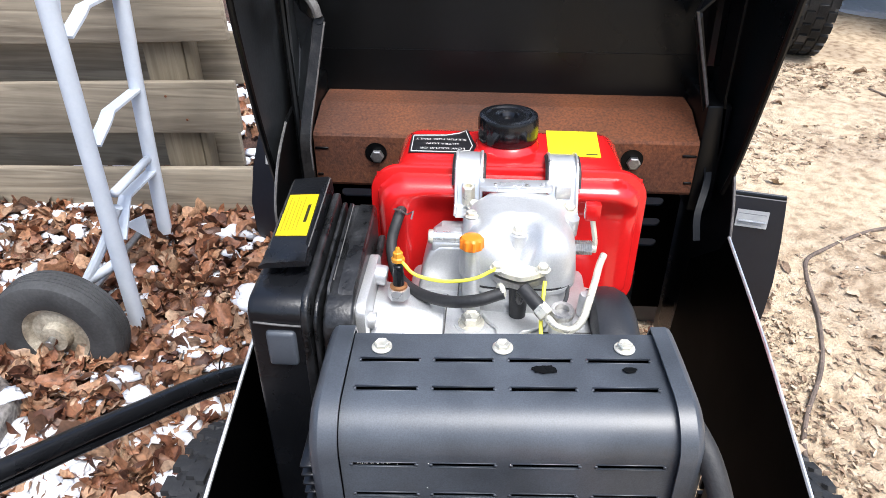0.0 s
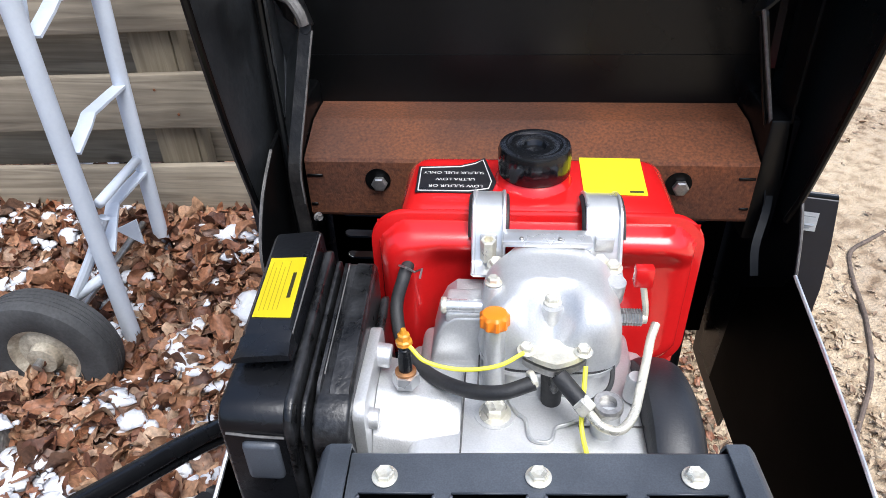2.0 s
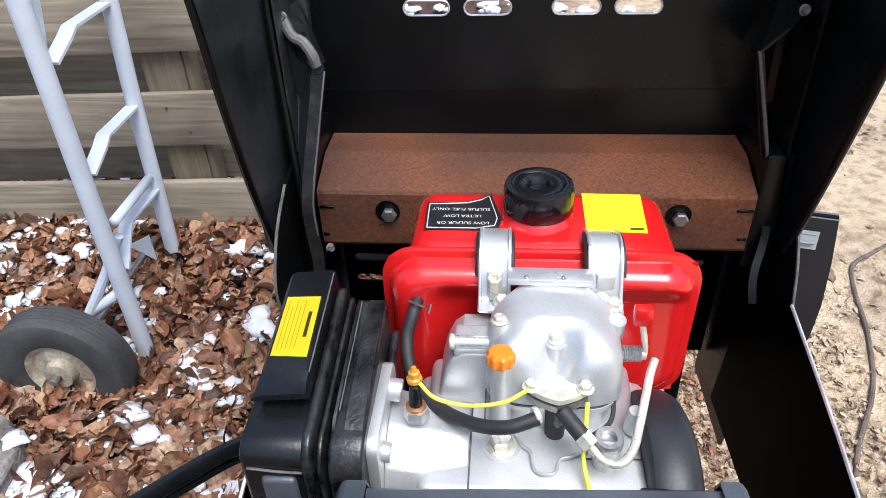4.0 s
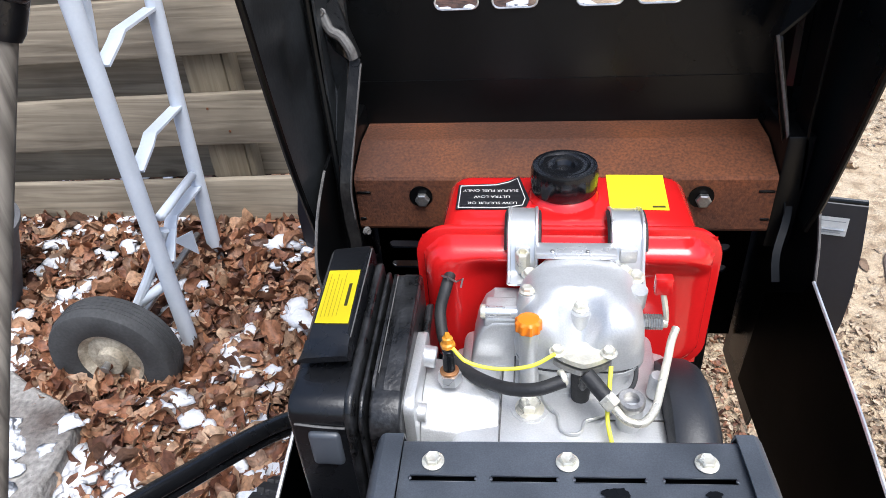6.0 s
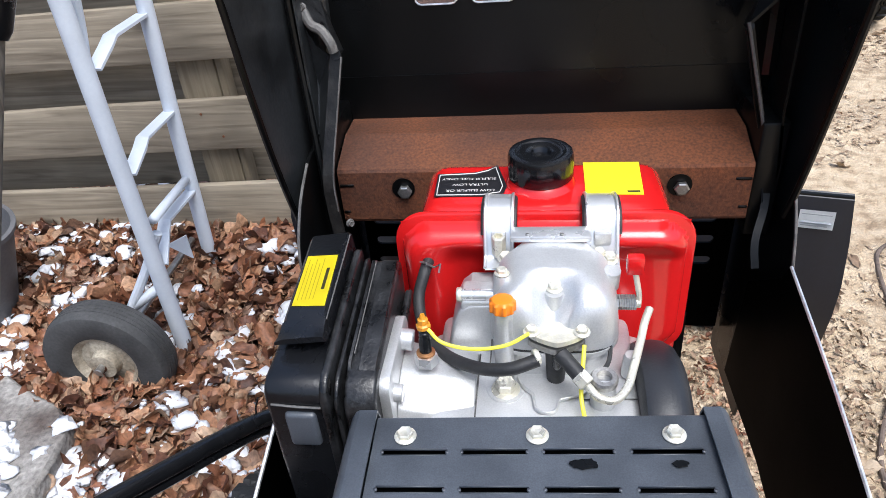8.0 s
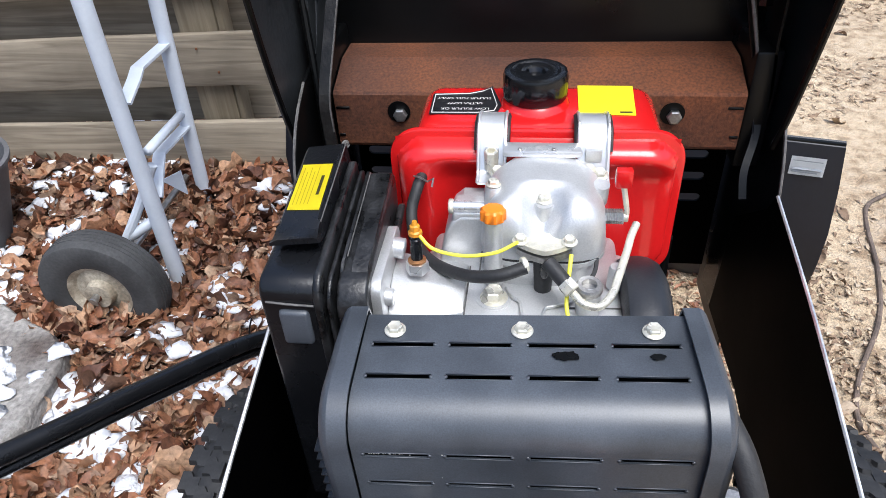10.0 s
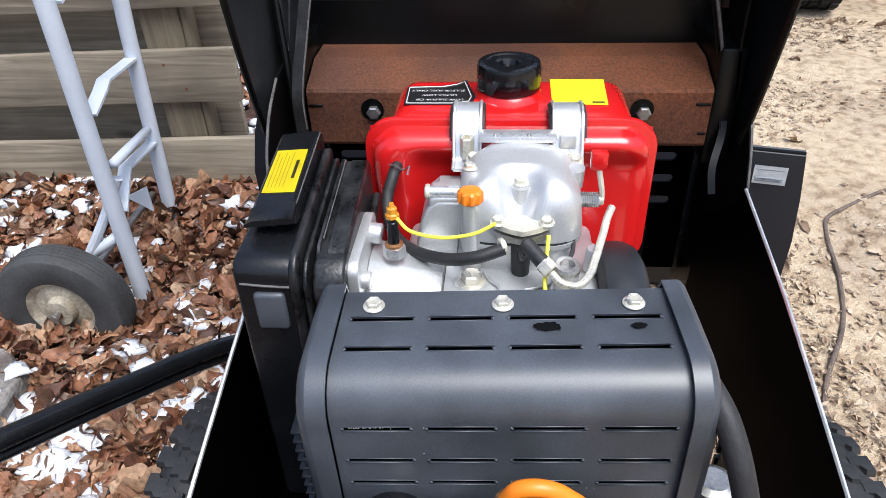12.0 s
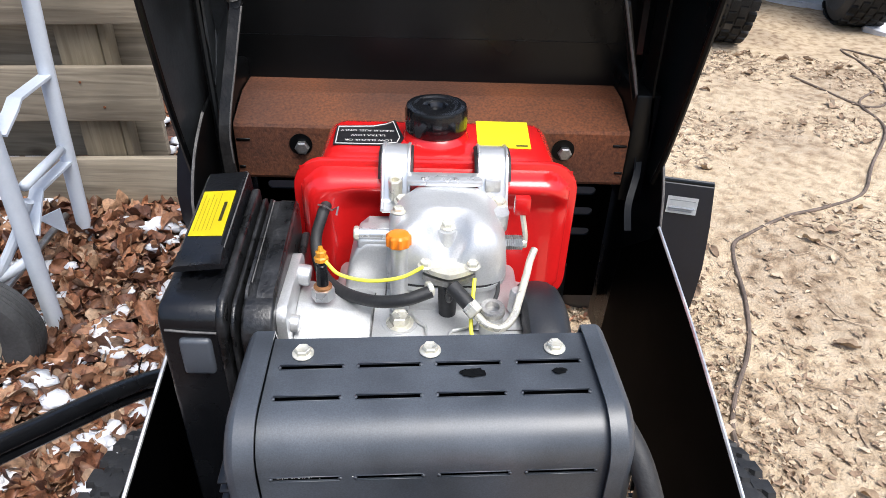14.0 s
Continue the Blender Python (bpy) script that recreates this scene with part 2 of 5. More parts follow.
def tube(points, r, n=12, steps=8, bm=None, smooth_line=True):
    line = spline(points, steps) if smooth_line else [Vector(p) for p in points]
    t = bmesh.new()
    rings, up = [], None
    for i, c in enumerate(line):
        d = (line[min(i + 1, len(line) - 1)] - line[max(i - 1, 0)]).normalized()
        side = d.cross(up).normalized() if up is not None else d.orthogonal().normalized()
        up = side.cross(d).normalized()
        rings.append([t.verts.new(c + r * (math.cos(2 * math.pi * k / n) * side + math.sin(2 * math.pi * k / n) * up)) for k in range(n)])
    for p, q in zip(rings, rings[1:]):
        for k in range(n):
            t.faces.new((p[k], p[(k + 1) % n], q[(k + 1) % n], q[k]))
    t.faces.new(rings[0][::-1]), t.faces.new(rings[-1])
    bmesh.ops.recalc_face_normals(t, faces=t.faces)
    return merge(bm, t)


def sweep(profile, axis, lo, hi, thick=0.0, cells=None, skip=None, bm=None):
    """Sheet: a line of (p, q) pairs drawn along an axis from lo to hi. For x the pairs are y, z; for y they are x, z.
    cells: further stations along the axis; skip: (i, j) cells that are left open."""
    t = bmesh.new()
    stations = sorted({lo, hi, *(cells or ())})
    put = (lambda s, p: (s, p[0], p[1])) if axis == "x" else (lambda s, p: (p[0], s, p[1])) if axis == "y" else (lambda s, p: (p[0], p[1], s))
    rows = [[t.verts.new(put(s, p)) for p in profile] for s in stations]
    for i in range(len(stations) - 1):
        for j in range(len(profile) - 1):
            if not (skip and skip((stations[i] + stations[i + 1]) / 2, j)):
                t.faces.new((rows[i][j], rows[i + 1][j], rows[i + 1][j + 1], rows[i][j + 1]))
    bmesh.ops.recalc_face_normals(t, faces=t.faces)
    if thick:
        bmesh.ops.solidify(t, geom=t.faces[:], thickness=thick)
        bmesh.ops.recalc_face_normals(t, faces=t.faces)
    return merge(bm, t)


def ribbon(line, w, th, bm=None):
    """A flat strap along a line, wide along x."""
    line = [Vector(p) for p in line]
    t = bmesh.new()
    rows = []
    for i, c in enumerate(line):
        d = (line[min(i + 1, len(line) - 1)] - line[max(i - 1, 0)]).normalized()
        wide = (Vector((1, 0, 0)) - d * d.x).normalized()
        n = d.cross(wide).normalized()
        rows.append([t.verts.new(c + a * wide * w / 2 + b * n * th / 2) for a, b in ((-1, -1), (1, -1), (1, 1), (-1, 1))])
    for p, q in zip(rows, rows[1:]):
        for k in range(4):
            t.faces.new((p[k], p[(k + 1) % 4], q[(k + 1) % 4], q[k]))
    t.faces.new(rows[0][::-1]), t.faces.new(rows[-1])
    bmesh.ops.recalc_face_normals(t, faces=t.faces)
    return merge(bm, t)


def slab(outline, axis, lo, hi, holes=(), r=0.0, bm=None):
    """A plate: an outline of pairs, with holes, between lo and hi on the axis."""
    t = bmesh.new()
    put = (lambda p: (lo, p[0], p[1])) if axis == "x" else (lambda p: (p[0], lo, p[1])) if axis == "y" else (lambda p: (p[0], p[1], lo))
    edges = []
    for loop in (outline, *holes):
        vs = [t.verts.new(put(p)) for p in loop]
        edges += [t.edges.new((vs[i], vs[(i + 1) % len(vs)])) for i in range(len(vs))]
    bmesh.ops.triangle_fill(t, use_beauty=True, use_dissolve=False, edges=edges)
    ext = bmesh.ops.extrude_face_region(t, geom=t.faces[:])
    vec = [0, 0, 0]
    vec["xyz".index(axis)] = hi - lo
    bmesh.ops.translate(t, vec=vec, verts=[g for g in ext["geom"] if isinstance(g, bmesh.types.BMVert)])
    bmesh.ops.recalc_face_normals(t, faces=t.faces)
    return merge(bm, t)


def stadium(cx, cy, w, h, n=6):
    r = h / 2
    pts = []
    for s, a0 in ((1, -90), (-1, 90)):
        pts += [(cx + s * (w / 2 - r) + r * math.cos(radians(a0 + 180 * k / n)), cy + r * math.sin(radians(a0 + 180 * k / n))) for k in range(n + 1)]
    return pts


def round_rect(x0, x1, z0, z1, r, n=6):
    pts = []
    for cx, cz, a0 in ((x1 - r, z1 - r, 0), (x0 + r, z1 - r, 90), (x0 + r, z0 + r, 180), (x1 - r, z0 + r, 270)):
        pts += [(cx + r * math.cos(radians(a0 + 90 * k / n)), cz + r * math.sin(radians(a0 + 90 * k / n))) for k in range(n + 1)]
    return pts


def bevelled(t, r):
    bmesh.ops.bevel(t, geom=[e for e in t.edges if len(e.link_faces) == 2 and e.calc_face_angle(0) > 1.2], offset=r, segments=3, affect="EDGES", profile=0.5)
    return t


def hexbolt(parent, at, d, size=0.0075, washer=True, material=None, name="bolt", h=0.006):
    """A flanged hex bolt head."""
    bm = bmesh.new()
    if washer:
        lathe([(size * 1.0, 0), (size * 1.35, 0.0004), (size * 1.35, 0.0012), (size * 1.05, 0.0022)], at, d, 24, bm)
    lathe([(size * 0.99, 0.001), (size * 1.0, 0.0015), (size, h - 0.001), (size * 0.86, h), (size * 0.4, h - 0.0006)], at, d, 6, bm)
    return part(name, bm, material or ZINC, parent, smooth=False)


def lettering(parent, body, m, size, material, name="lettering"):
    cu = bpy.data.curves.new("lettering", "FONT")
    cu.body, cu.size, cu.align_x, cu.align_y = body, size, "CENTER", "CENTER"
    ob = bpy.data.objects.new("lettering_draft", cu)
    me = bpy.data.meshes.new_from_object(ob)
    bpy.data.objects.remove(ob)
    me.transform(m)
    me.transform(Matrix.Translation(-BASE[parent.name]))
    me.materials.append(material)
    o = new(name, me)
    o.parent = parent
    BASE[o.name] = BASE[parent.name]
    return o


# ---- ground ----
def rise(x, y):
    """Height of the ground: it climbs towards the fence."""
    s = min(1.0, max(0.0, (y - 1.1) / 0.65))
    k = min(1.0, max(0.0, (0.9 - x) / 1.2))
    return (0.045 + 0.045 * k) * s * s * (3 - 2 * s)


def lumps(x, y):
    return 0.012 * noise.noise((x * 3, y * 3, 0)) + 0.006 * noise.noise((x * 11, y * 11, 5)) + 0.004 * max(0, x - 0.3 > 0) * noise.noise((x * 28, y * 28, 2)) + 0.055 * math.exp(-((x + 0.87) ** 2 / 0.04 + (y - 1.07) ** 2 / 0.006))


def build_ground():
    def axis(lo, hi, step):
        near = list(np.arange(lo, hi + 1e-6, step))
        far = [0.3, 0.8, 2, 5, 12, 30, 80, 200, 600]
        return [lo - f for f in far[::-1]] + near + [hi + f for f in far]

    xs, ys = axis(-2.4, 2.8, 0.03), axis(-0.6, 4.6, 0.03)
    verts = [(x, y, rise(x, y) + (lumps(x, y) if abs(x) < 4 and abs(y) < 6 else 0)) for y in ys for x in xs]
    n = len(xs)
    faces = [(j * n + i, j * n + i + 1, (j + 1) * n + i + 1, (j + 1) * n + i) for j in range(len(ys) - 1) for i in range(n - 1)]
    me = bpy.data.meshes.new("ground")
    me.from_pydata(verts, [], faces)
    shade(me, True)
    m = bpy.data.materials.new("dirt_and_leaf_mould")
    m.use_nodes = True
    nt = m.node_tree
    b = nt.nodes["Principled BSDF"]
    tc = nt.nodes.new("ShaderNodeTexCoord")

    def noise_node(scale, detail=6):
        nd = nt.nodes.new("ShaderNodeTexNoise")
        nd.inputs["Scale"].default_value, nd.inputs["Detail"].default_value = scale, detail
        nt.links.new(tc.outputs["Object"], nd.inputs["Vector"])
        return nd

    def ramp(src, stops):
        r = nt.nodes.new("ShaderNodeValToRGB")
        while len(r.color_ramp.elements) < len(stops):
            r.color_ramp.elements.new(0.5)
        for e, (p, c) in zip(r.color_ramp.elements, stops):
            e.position, e.color = p, (*c, 1)
        nt.links.new(src, r.inputs["Fac"])
        return r

    n1, n2, n3 = noise_node(2.3), noise_node(26, 8), noise_node(130, 4)
    sand = ramp(n1.outputs["Fac"], [(0.35, (0.25, 0.175, 0.105)), (0.5, (0.44, 0.33, 0.205)), (0.68, (0.55, 0.43, 0.28))])
    fleck = ramp(n2.outputs["Fac"], [(0.36, (0.15, 0.1, 0.065)), (0.5, (0.5, 0.4, 0.28)), (0.66, (0.64, 0.54, 0.41))])
    mixs = nt.nodes.new("ShaderNodeMixRGB")
    mixs.inputs["Fac"].default_value = 0.45
    nt.links.new(sand.outputs["Color"], mixs.inputs["Color1"])
    nt.links.new(fleck.outputs["Color"], mixs.inputs["Color2"])
    mould = ramp(n2.outputs["Fac"], [(0.35, (0.03, 0.016, 0.011)), (0.65, (0.1, 0.05, 0.032))])
    sep = nt.nodes.new("ShaderNodeSeparateXYZ")
    nt.links.new(tc.outputs["Object"], sep.inputs["Vector"])
    ad = nt.nodes.new("ShaderNodeMath")
    ad.operation = "MULTIPLY_ADD"
    ad.inputs[1].default_value = 0.8
    nt.links.new(n1.outputs["Fac"], ad.inputs[0])
    nt.links.new(sep.outputs["X"], ad.inputs[2])
    mr = nt.nodes.new("ShaderNodeMapRange")
    mr.inputs["From Min"].default_value, mr.inputs["From Max"].default_value = 0.35, 0.75
    nt.links.new(ad.outputs["Value"], mr.inputs["Value"])
    mx = nt.nodes.new("ShaderNodeMixRGB")
    nt.links.new(mr.outputs["Result"], mx.inputs["Fac"])
    nt.links.new(mould.outputs["Color"], mx.inputs["Color1"])
    nt.links.new(mixs.outputs["Color"], mx.inputs["Color2"])
    nt.links.new(mx.outputs["Color"], b.inputs["Base Color"])
    b.inputs["Roughness"].default_value = 0.92
    bp = nt.nodes.new("ShaderNodeBump")
    bp.inputs["Strength"].default_value, bp.inputs["Distance"].default_value = 0.8, 0.012
    mh = nt.nodes.new("ShaderNodeMath")
    mh.operation = "ADD"
    nt.links.new(n2.outputs["Fac"], mh.inputs[0])
    nt.links.new(n3.outputs["Fac"], mh.inputs[1])
    nt.links.new(mh.outputs["Value"], bp.inputs["Height"])
    nt.links.new(bp.outputs["Normal"], b.inputs["Normal"])
    me.materials.append(m)
    return tagged(new("ground", me), "bare sandy dirt with dark leaf mould beside a fence", "ground", kind="structure")


build_ground()


def ground_z(x, y):
    return rise(x, y) + lumps(x, y)


# ---- board fence ----
def build_fence():
    f = thing("board_fence", (-1.4, 1.72, 0.1), "weathered grey board fence with staggered boards on square posts", "fence", kind="structure")
    tilt = math.tan(radians(1.7))

    def board(x0, x1, z0, z1, y0, y1, name="board"):
        t = box(x0, x1, y0, y1, z0, z1, 0.006, 2)
        bmesh.ops.subdivide_edges(t, edges=[e for e in t.edges if e.calc_length() > 0.3], cuts=24)
        for v in t.verts:
            v.co.z += (v.co.x + 0.59) * tilt + 0.004 * noise.noise((v.co.x * 2.2, z0 * 9, 3))
            v.co.y += 0.004 * noise.noise((v.co.x * 1.6, z0 * 7, 9))
            if v.co.x > x1 - 0.02:
                v.co.x += 0.005 * noise.noise((v.co.z * 40, z0, 1))
        part(name, t, WOOD_X, f)

    front = [(0.06, 0.249, -0.586), (0.351, 0.492, -0.6), (0.594, 0.735, -0.595), (0.84, 0.98, -0.6), (1.085, 1.225, -0.59), (1.33, 1.47, -0.6)]
    for z0, z1, x1 in front:
        board(-2.6, x1, z0, z1, 1.70, 1.725)
    for z0, z1, x1 in [(0.214, 0.345, -0.64), (0.457, 0.595, -0.605), (0.702, 0.84, -0.6), (0.947, 1.085, -0.61), (1.192, 1.33, -0.6)]:
        board(-2.6, x1, z0 + 0.0, z1, 1.785, 1.81)
    for x0 in (-0.832, -2.35):
        part("post", box(x0, x0 + 0.105, 1.727, 1.783, 0.02, 1.5, 0.006), WOOD_Z, f)
        part("batten", box(x0 + 0.107, x0 + 0.124, 1.729, 1.781, 0.02, 1.5, 0.003), WOOD_Z, f)
    for z0, z1, x1 in front:
        for dx in (0.03, 0.075):
            z = (z0 + z1) / 2 + (-0.815 + dx + 0.59) * tilt + (0.035 if dx < 0.05 else -0.03)
            part("nail", lathe([(0.0035, 0), (0.0035, 0.0012), (0.0015, 0.002)], (-0.815 + dx, 1.701, z), (0, -1, 0), 10), RUST, f)


build_fence()


# ---- hand truck ----
def build_hand_truck():
    d = thing("hand_truck", (-0.79, 1.4, 0.01), "pale grey-blue tubular steel hand truck standing in fallen leaves", "hand truck")
    part("rail", tube([(-0.762, 1.27, 0.02), (-0.758, 1.27, 0.45), (-0.752, 1.27, 0.8), (-0.75, 1.27, 1.25)], 0.0185, 18), DOLLY, d)
    part("rail", tube([(-0.81, 1.575, 0.05), (-0.789, 1.575, 0.5), (-0.775, 1.575, 0.72), (-0.745, 1.575, 1.25)], 0.018, 18), DOLLY, d)

    def flat(points, w=0.03, th=0.006, name="rung"):
        pts = [Vector(p) for p in points]
        t = bmesh.new()
        rows = []
        for i, c in enumerate(pts):
            dd = (pts[min(i + 1, len(pts) - 1)] - pts[max(i - 1, 0)]).normalized()
            wide = Vector((1, 0, 0))
            nrm = dd.cross(wide).normalized()
            rows.append([t.verts.new(c + a * wide * w / 2 + b * nrm * th / 2) for a, b in ((-1, -1), (1, -1), (1, 1), (-1, 1))])
        for p, q in zip(rows, rows[1:]):
            for k in range(4):
                t.faces.new((p[k], p[(k + 1) % 4], q[(k + 1) % 4], q[k]))
        t.faces.new(rows[0][::-1]), t.faces.new(rows[-1])
        bmesh.ops.recalc_face_normals(t, faces=t.faces)
        part(name, t, DOLLY, d, smooth=False)

    flat([(-0.745, 1.285, 0.718), (-0.747, 1.35, 0.742), (-0.757, 1.39, 0.75), (-0.779, 1.565, 0.743)])
    flat([(-0.752, 1.285, 0.497), (-0.754, 1.35, 0.522), (-0.764, 1.39, 0.53), (-0.789, 1.565, 0.515)])
    flat([(-0.755, 1.285, 0.27), (-0.768, 1.35, 0.312), (-0.78, 1.39, 0.322), (-0.8, 1.565, 0.3)])
    flat([(-0.745, 1.285, 0.94), (-0.747, 1.35, 0.965), (-0.757, 1.39, 0.972), (-0.765, 1.565, 0.965)])
    part("brace", tube([(-0.74, 1.29, 0.385), (-0.8, 1.565, 0.335)], 0.011, 10, smooth_line=False), DOLLY, d)
    part("brace", tube([(-0.8, 1.33, 0.66), (-0.765, 1.34, 0.86), (-0.74, 1.35, 1.2)], 0.010, 10), DOLLY, d)
    part("brace", tube([(-0.748, 1.3, 0.345), (-0.8, 1.28, 0.25), (-0.85, 1.25, 0.165)], 0.011, 10), DOLLY, d)
    part("brace", tube([(-0.77, 1.285, 0.215), (-0.86, 1.25, 0.16)], 0.012, 10, smooth_line=False), DOLLY, d)
    part("axle", rod((-0.866, 1.1, 0.113), (-0.86, 1.6, 0.13), 0.009), STEEL, d)
    part("gusset", slab([(-0.86, 0.19), (-0.80, 0.22), (-0.80, 0.15)], "y", 1.48, 1.485), DOLLY, d, smooth=False)
    for y0, z in ((1.12, 0.111),):
        w = part("wheel", lathe([(0.074, 0.008), (0.09, 0.001), (0.128, 0.0), (0.1345, 0.003), (0.1375, 0.008), (0.1405, 0.02), (0.141, 0.052), (0.138, 0.066), (0.12, 0.073), (0.1, 0.074), (0.074, 0.06), (0.074, 0.008)], (-0.866, y0, z), (0, 1, 0), 64), TYRE, d, "solid grey rubber wheel")
        for k in (0.022, 0.032, 0.042, 0.052):
            part("groove", lathe([(0.1395, 0), (0.142, 0.0008), (0.142, 0.003), (0.1395, 0.004), (0.1395, 0)], (-0.866, y0 + k, z), (0, 1, 0), 64), TYRE, w)
        part("rim", lathe([(0.013, -0.002), (0.03, 0.0), (0.034, 0.02), (0.06, 0.024), (0.068, 0.012), (0.0785, 0.007), (0.0785, 0.05), (0.013, 0.05)], (-0.866, y0, z), (0, 1, 0), 48), RIM, w, "dirty white pressed steel rim")
        part("hub_cap", lathe([(0.003, -0.012), (0.009, -0.01), (0.0105, -0.002), (0.0105, 0.01)], (-0.866, y0, z), (0, 1, 0), 16), RUST, w, "rusty hub")


build_hand_truck()


# ---- tractor: body, hood, wheels ----
CX = 0.08
XL, XR = -0.19, 0.36


def build_tractor():
    tr = thing("lawn_tractor", (CX, 0.5, 0.0), "black steel compact tractor with its hood raised over the engine bay", "tractor")
    # side panels of the engine bay
    edge = [(0.10, 0.455), (0.30, 0.505), (0.45, 0.549), (0.62, 0.594), (0.785, 0.626)]
    for x, s in ((XL, -1), (XR, 1)):
        outline = [*edge, (0.80, 0.60), (0.90, 0.52), (0.92, 0.335), (0.74, 0.345), (0.63, 0.328), (0.45, 0.30), (0.10, 0.29)]
        p = part("side_panel", slab(outline, "x", x, x + s * 0.004), BAY_DARK, tr, "black side panel with a bare bright top edge", smooth=False)
        part("worn_edge", tube([(x + s * 0.002, y, z + 0.0008) for y, z in edge], 0.0021, 6), EDGE, p, "bare bright steel edge")
    # cowl plates that stand behind the bay
    for x, s in ((XL - 0.004, -1), (XR + 0.004, 1)):
        arc = [(0.745, 0.625), (0.737, 0.66), (0.745, 0.687), (0.767, 0.715), (0.789, 0.732), (0.823, 0.75), (0.9, 0.765)] if s < 0 else [(0.785, 0.60), (0.792, 0.625), (0.81, 0.668), (0.837, 0.704), (0.863, 0.72), (0.90, 0.732), (0.95, 0.75)]
        cp = part("cowl_plate", slab([*arc, (1.02, 0.765), (1.02, 0.30), (0.86, 0.30), (0.83, 0.45)], "x", x, x + s * 0.004), BLACK, tr, "black cowl plate with a highlight drawn along its edge", smooth=False)
        # thin pale tube draws the highlight along the plate's edge
        part("edge_highlight", tube([(x + s * 0.002, y - 0.0005, z) for y, z in arc[:-1]], 0.0017, 6), WORN, cp)
    # front wall with its open louvres
    holes = [stadium(xc, z, 0.07, 0.014) for xc in (-0.14, -0.05, 0.04, 0.13, 0.22, 0.3) for z in (0.485, 0.523, 0.56)]
    part("grille_wall", slab([(XL, 0.355), (0.1, 0.355), (XR, 0.355), (XR, 0.79), (XL, 0.79)], "y", 1.0, 1.004, holes), BAY_DARK, tr, "black sheet steel wall with open louvres", smooth=False)
    # rusty cross beam
    prof = [(0.93, 0.645), (0.857, 0.648), (0.855, 0.652), (0.855, 0.719), (0.857, 0.723), (0.914, 0.7415), (0.918, 0.7425), (0.97, 0.7425)]
    beam = part("cross_beam", sweep(prof, "x", -0.172, 0.325, 0.005, cells=list(np.linspace(-0.17, 0.32, 30))), RUST, tr, "rust-brown folded steel cross beam", sharp=14)
    for x in (-0.09, 0.243):
        part("hole_bolt", lathe([(0.0145, 0), (0.0145, 0.0007), (0.0, 0.0007)], (x, 0.8545, 0.697), (0, -1, 0), 28), BLACK, beam, "dark bolt hole")
        part("bolt_head", lathe([(0.009, 0), (0.009, 0.005), (0.007, 0.006)], (x + 0.002, 0.853, 0.694), (0, -1, 0), 6), STEEL, beam, "bright hex bolt head", smooth=False)
    for x0, x1, z in ((-0.171, -0.153, 0.702), (-0.171, -0.163, 0.664), (0.306, 0.324, 0.704), (0.314, 0.324, 0.666)):
        part("slit", box(x0, x1, 0.8535, 0.858, z - 0.0016, z + 0.0016, 0.0005, 1), BLACK, beam, "narrow dark slit")
    for x0, x1 in ((-0.192, -0.174), (0.327, 0.358)):
        part("beam_bracket", box(x0, x1, 0.862, 0.985, 0.62, 0.77, 0.004), BLACK, tr)
    # raised hood: an open box seen from below
    lean = math.tan(radians(5))
    hood = part("hood", bmesh.new(), BLACK, tr, "raised black hood with rows of slots")
    holes = []
    for r in range(6):
        z = 0.895 + 0.0246 * r
        for x0, x1 in ((-0.074, -0.021), (-0.004, 0.05), (0.096, 0.15), (0.166, 0.218)):
            holes.append(stadium((x0 + x1) / 2, z, x1 - x0, 0.0165))
    t = slab([(-0.205, 0.775), (0.365, 0.775), (0.365, 1.42), (-0.205, 1.42)], "y", 0.97, 0.973, holes)
    for v in t.verts:
        v.co.y += (v.co.z - 0.775) * lean
    top = part("hood_top", t, BLACK, hood, smooth=False)
    for h in holes:
        ring = [(x, 0.9685 + (z - 0.775) * lean, z) for x, z in h]
        part("slot_rim", tube([*ring, ring[0]], 0.0013, 6, smooth_line=False), EDGE, hood)
    part("hood_flange", sweep([(0.9735, 0.80), (0.9725, 0.775), (0.971, 0.74)], "x", -0.2, 0.36, 0.003), BLACK, hood)
    for x, s in ((-0.203, -1), (0.360, 1)):
        lip = [(0.80, 0.66), (0.765, 0.775), (0.744, 0.876), (0.729, 0.973), (0.70, 1.1), (0.66, 1.25), (0.62, 1.42)] if s < 0 else [(0.842, 0.66), (0.82, 0.715), (0.784, 0.845), (0.76, 0.947), (0.728, 1.08), (0.68, 1.25), (0.61, 1.42)]
        outline = [*lip, (1.03, 1.42), (0.975, 0.78), (0.95, 0.66)]
        t = slab(outline, "x", x, x + s * 0.003)
        for v in t.verts:
            v.co.x += s * max(0, (0.9 - v.co.y)) * 0.05
        # left side in the lit tone, right side in the shaded one
        part("hood_side", t, HOOD_LIT if s < 0 else HOOD_DIM, hood, smooth=False)
        line = [(x + s * (0.9 - y) * 0.05, y, z) for y, z in lip]
        part("hood_lip", tube(line, 0.004, 8), BLACK, hood)
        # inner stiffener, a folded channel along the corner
        # on the left the lighter tone stands in for the grey highlights
        part("stiffener", sweep([(x - s * 0.004, 0.70), (x - s * 0.012, 0.78), (x - s * 0.014, 0.95), (x - s * 0.012, 1.42)], "y", 0.862, 0.905, 0.003), HOOD_LIT if s < 0 else BLACK, hood)
        part("corner_fold", tube([(x - s * 0.006, 0.965, 0.79), (x - s * 0.008, 0.99, 1.05), (x - s * 0.01, 1.02, 1.42)], 0.013, 10), HOOD_LIT if s < 0 else BLACK, hood)
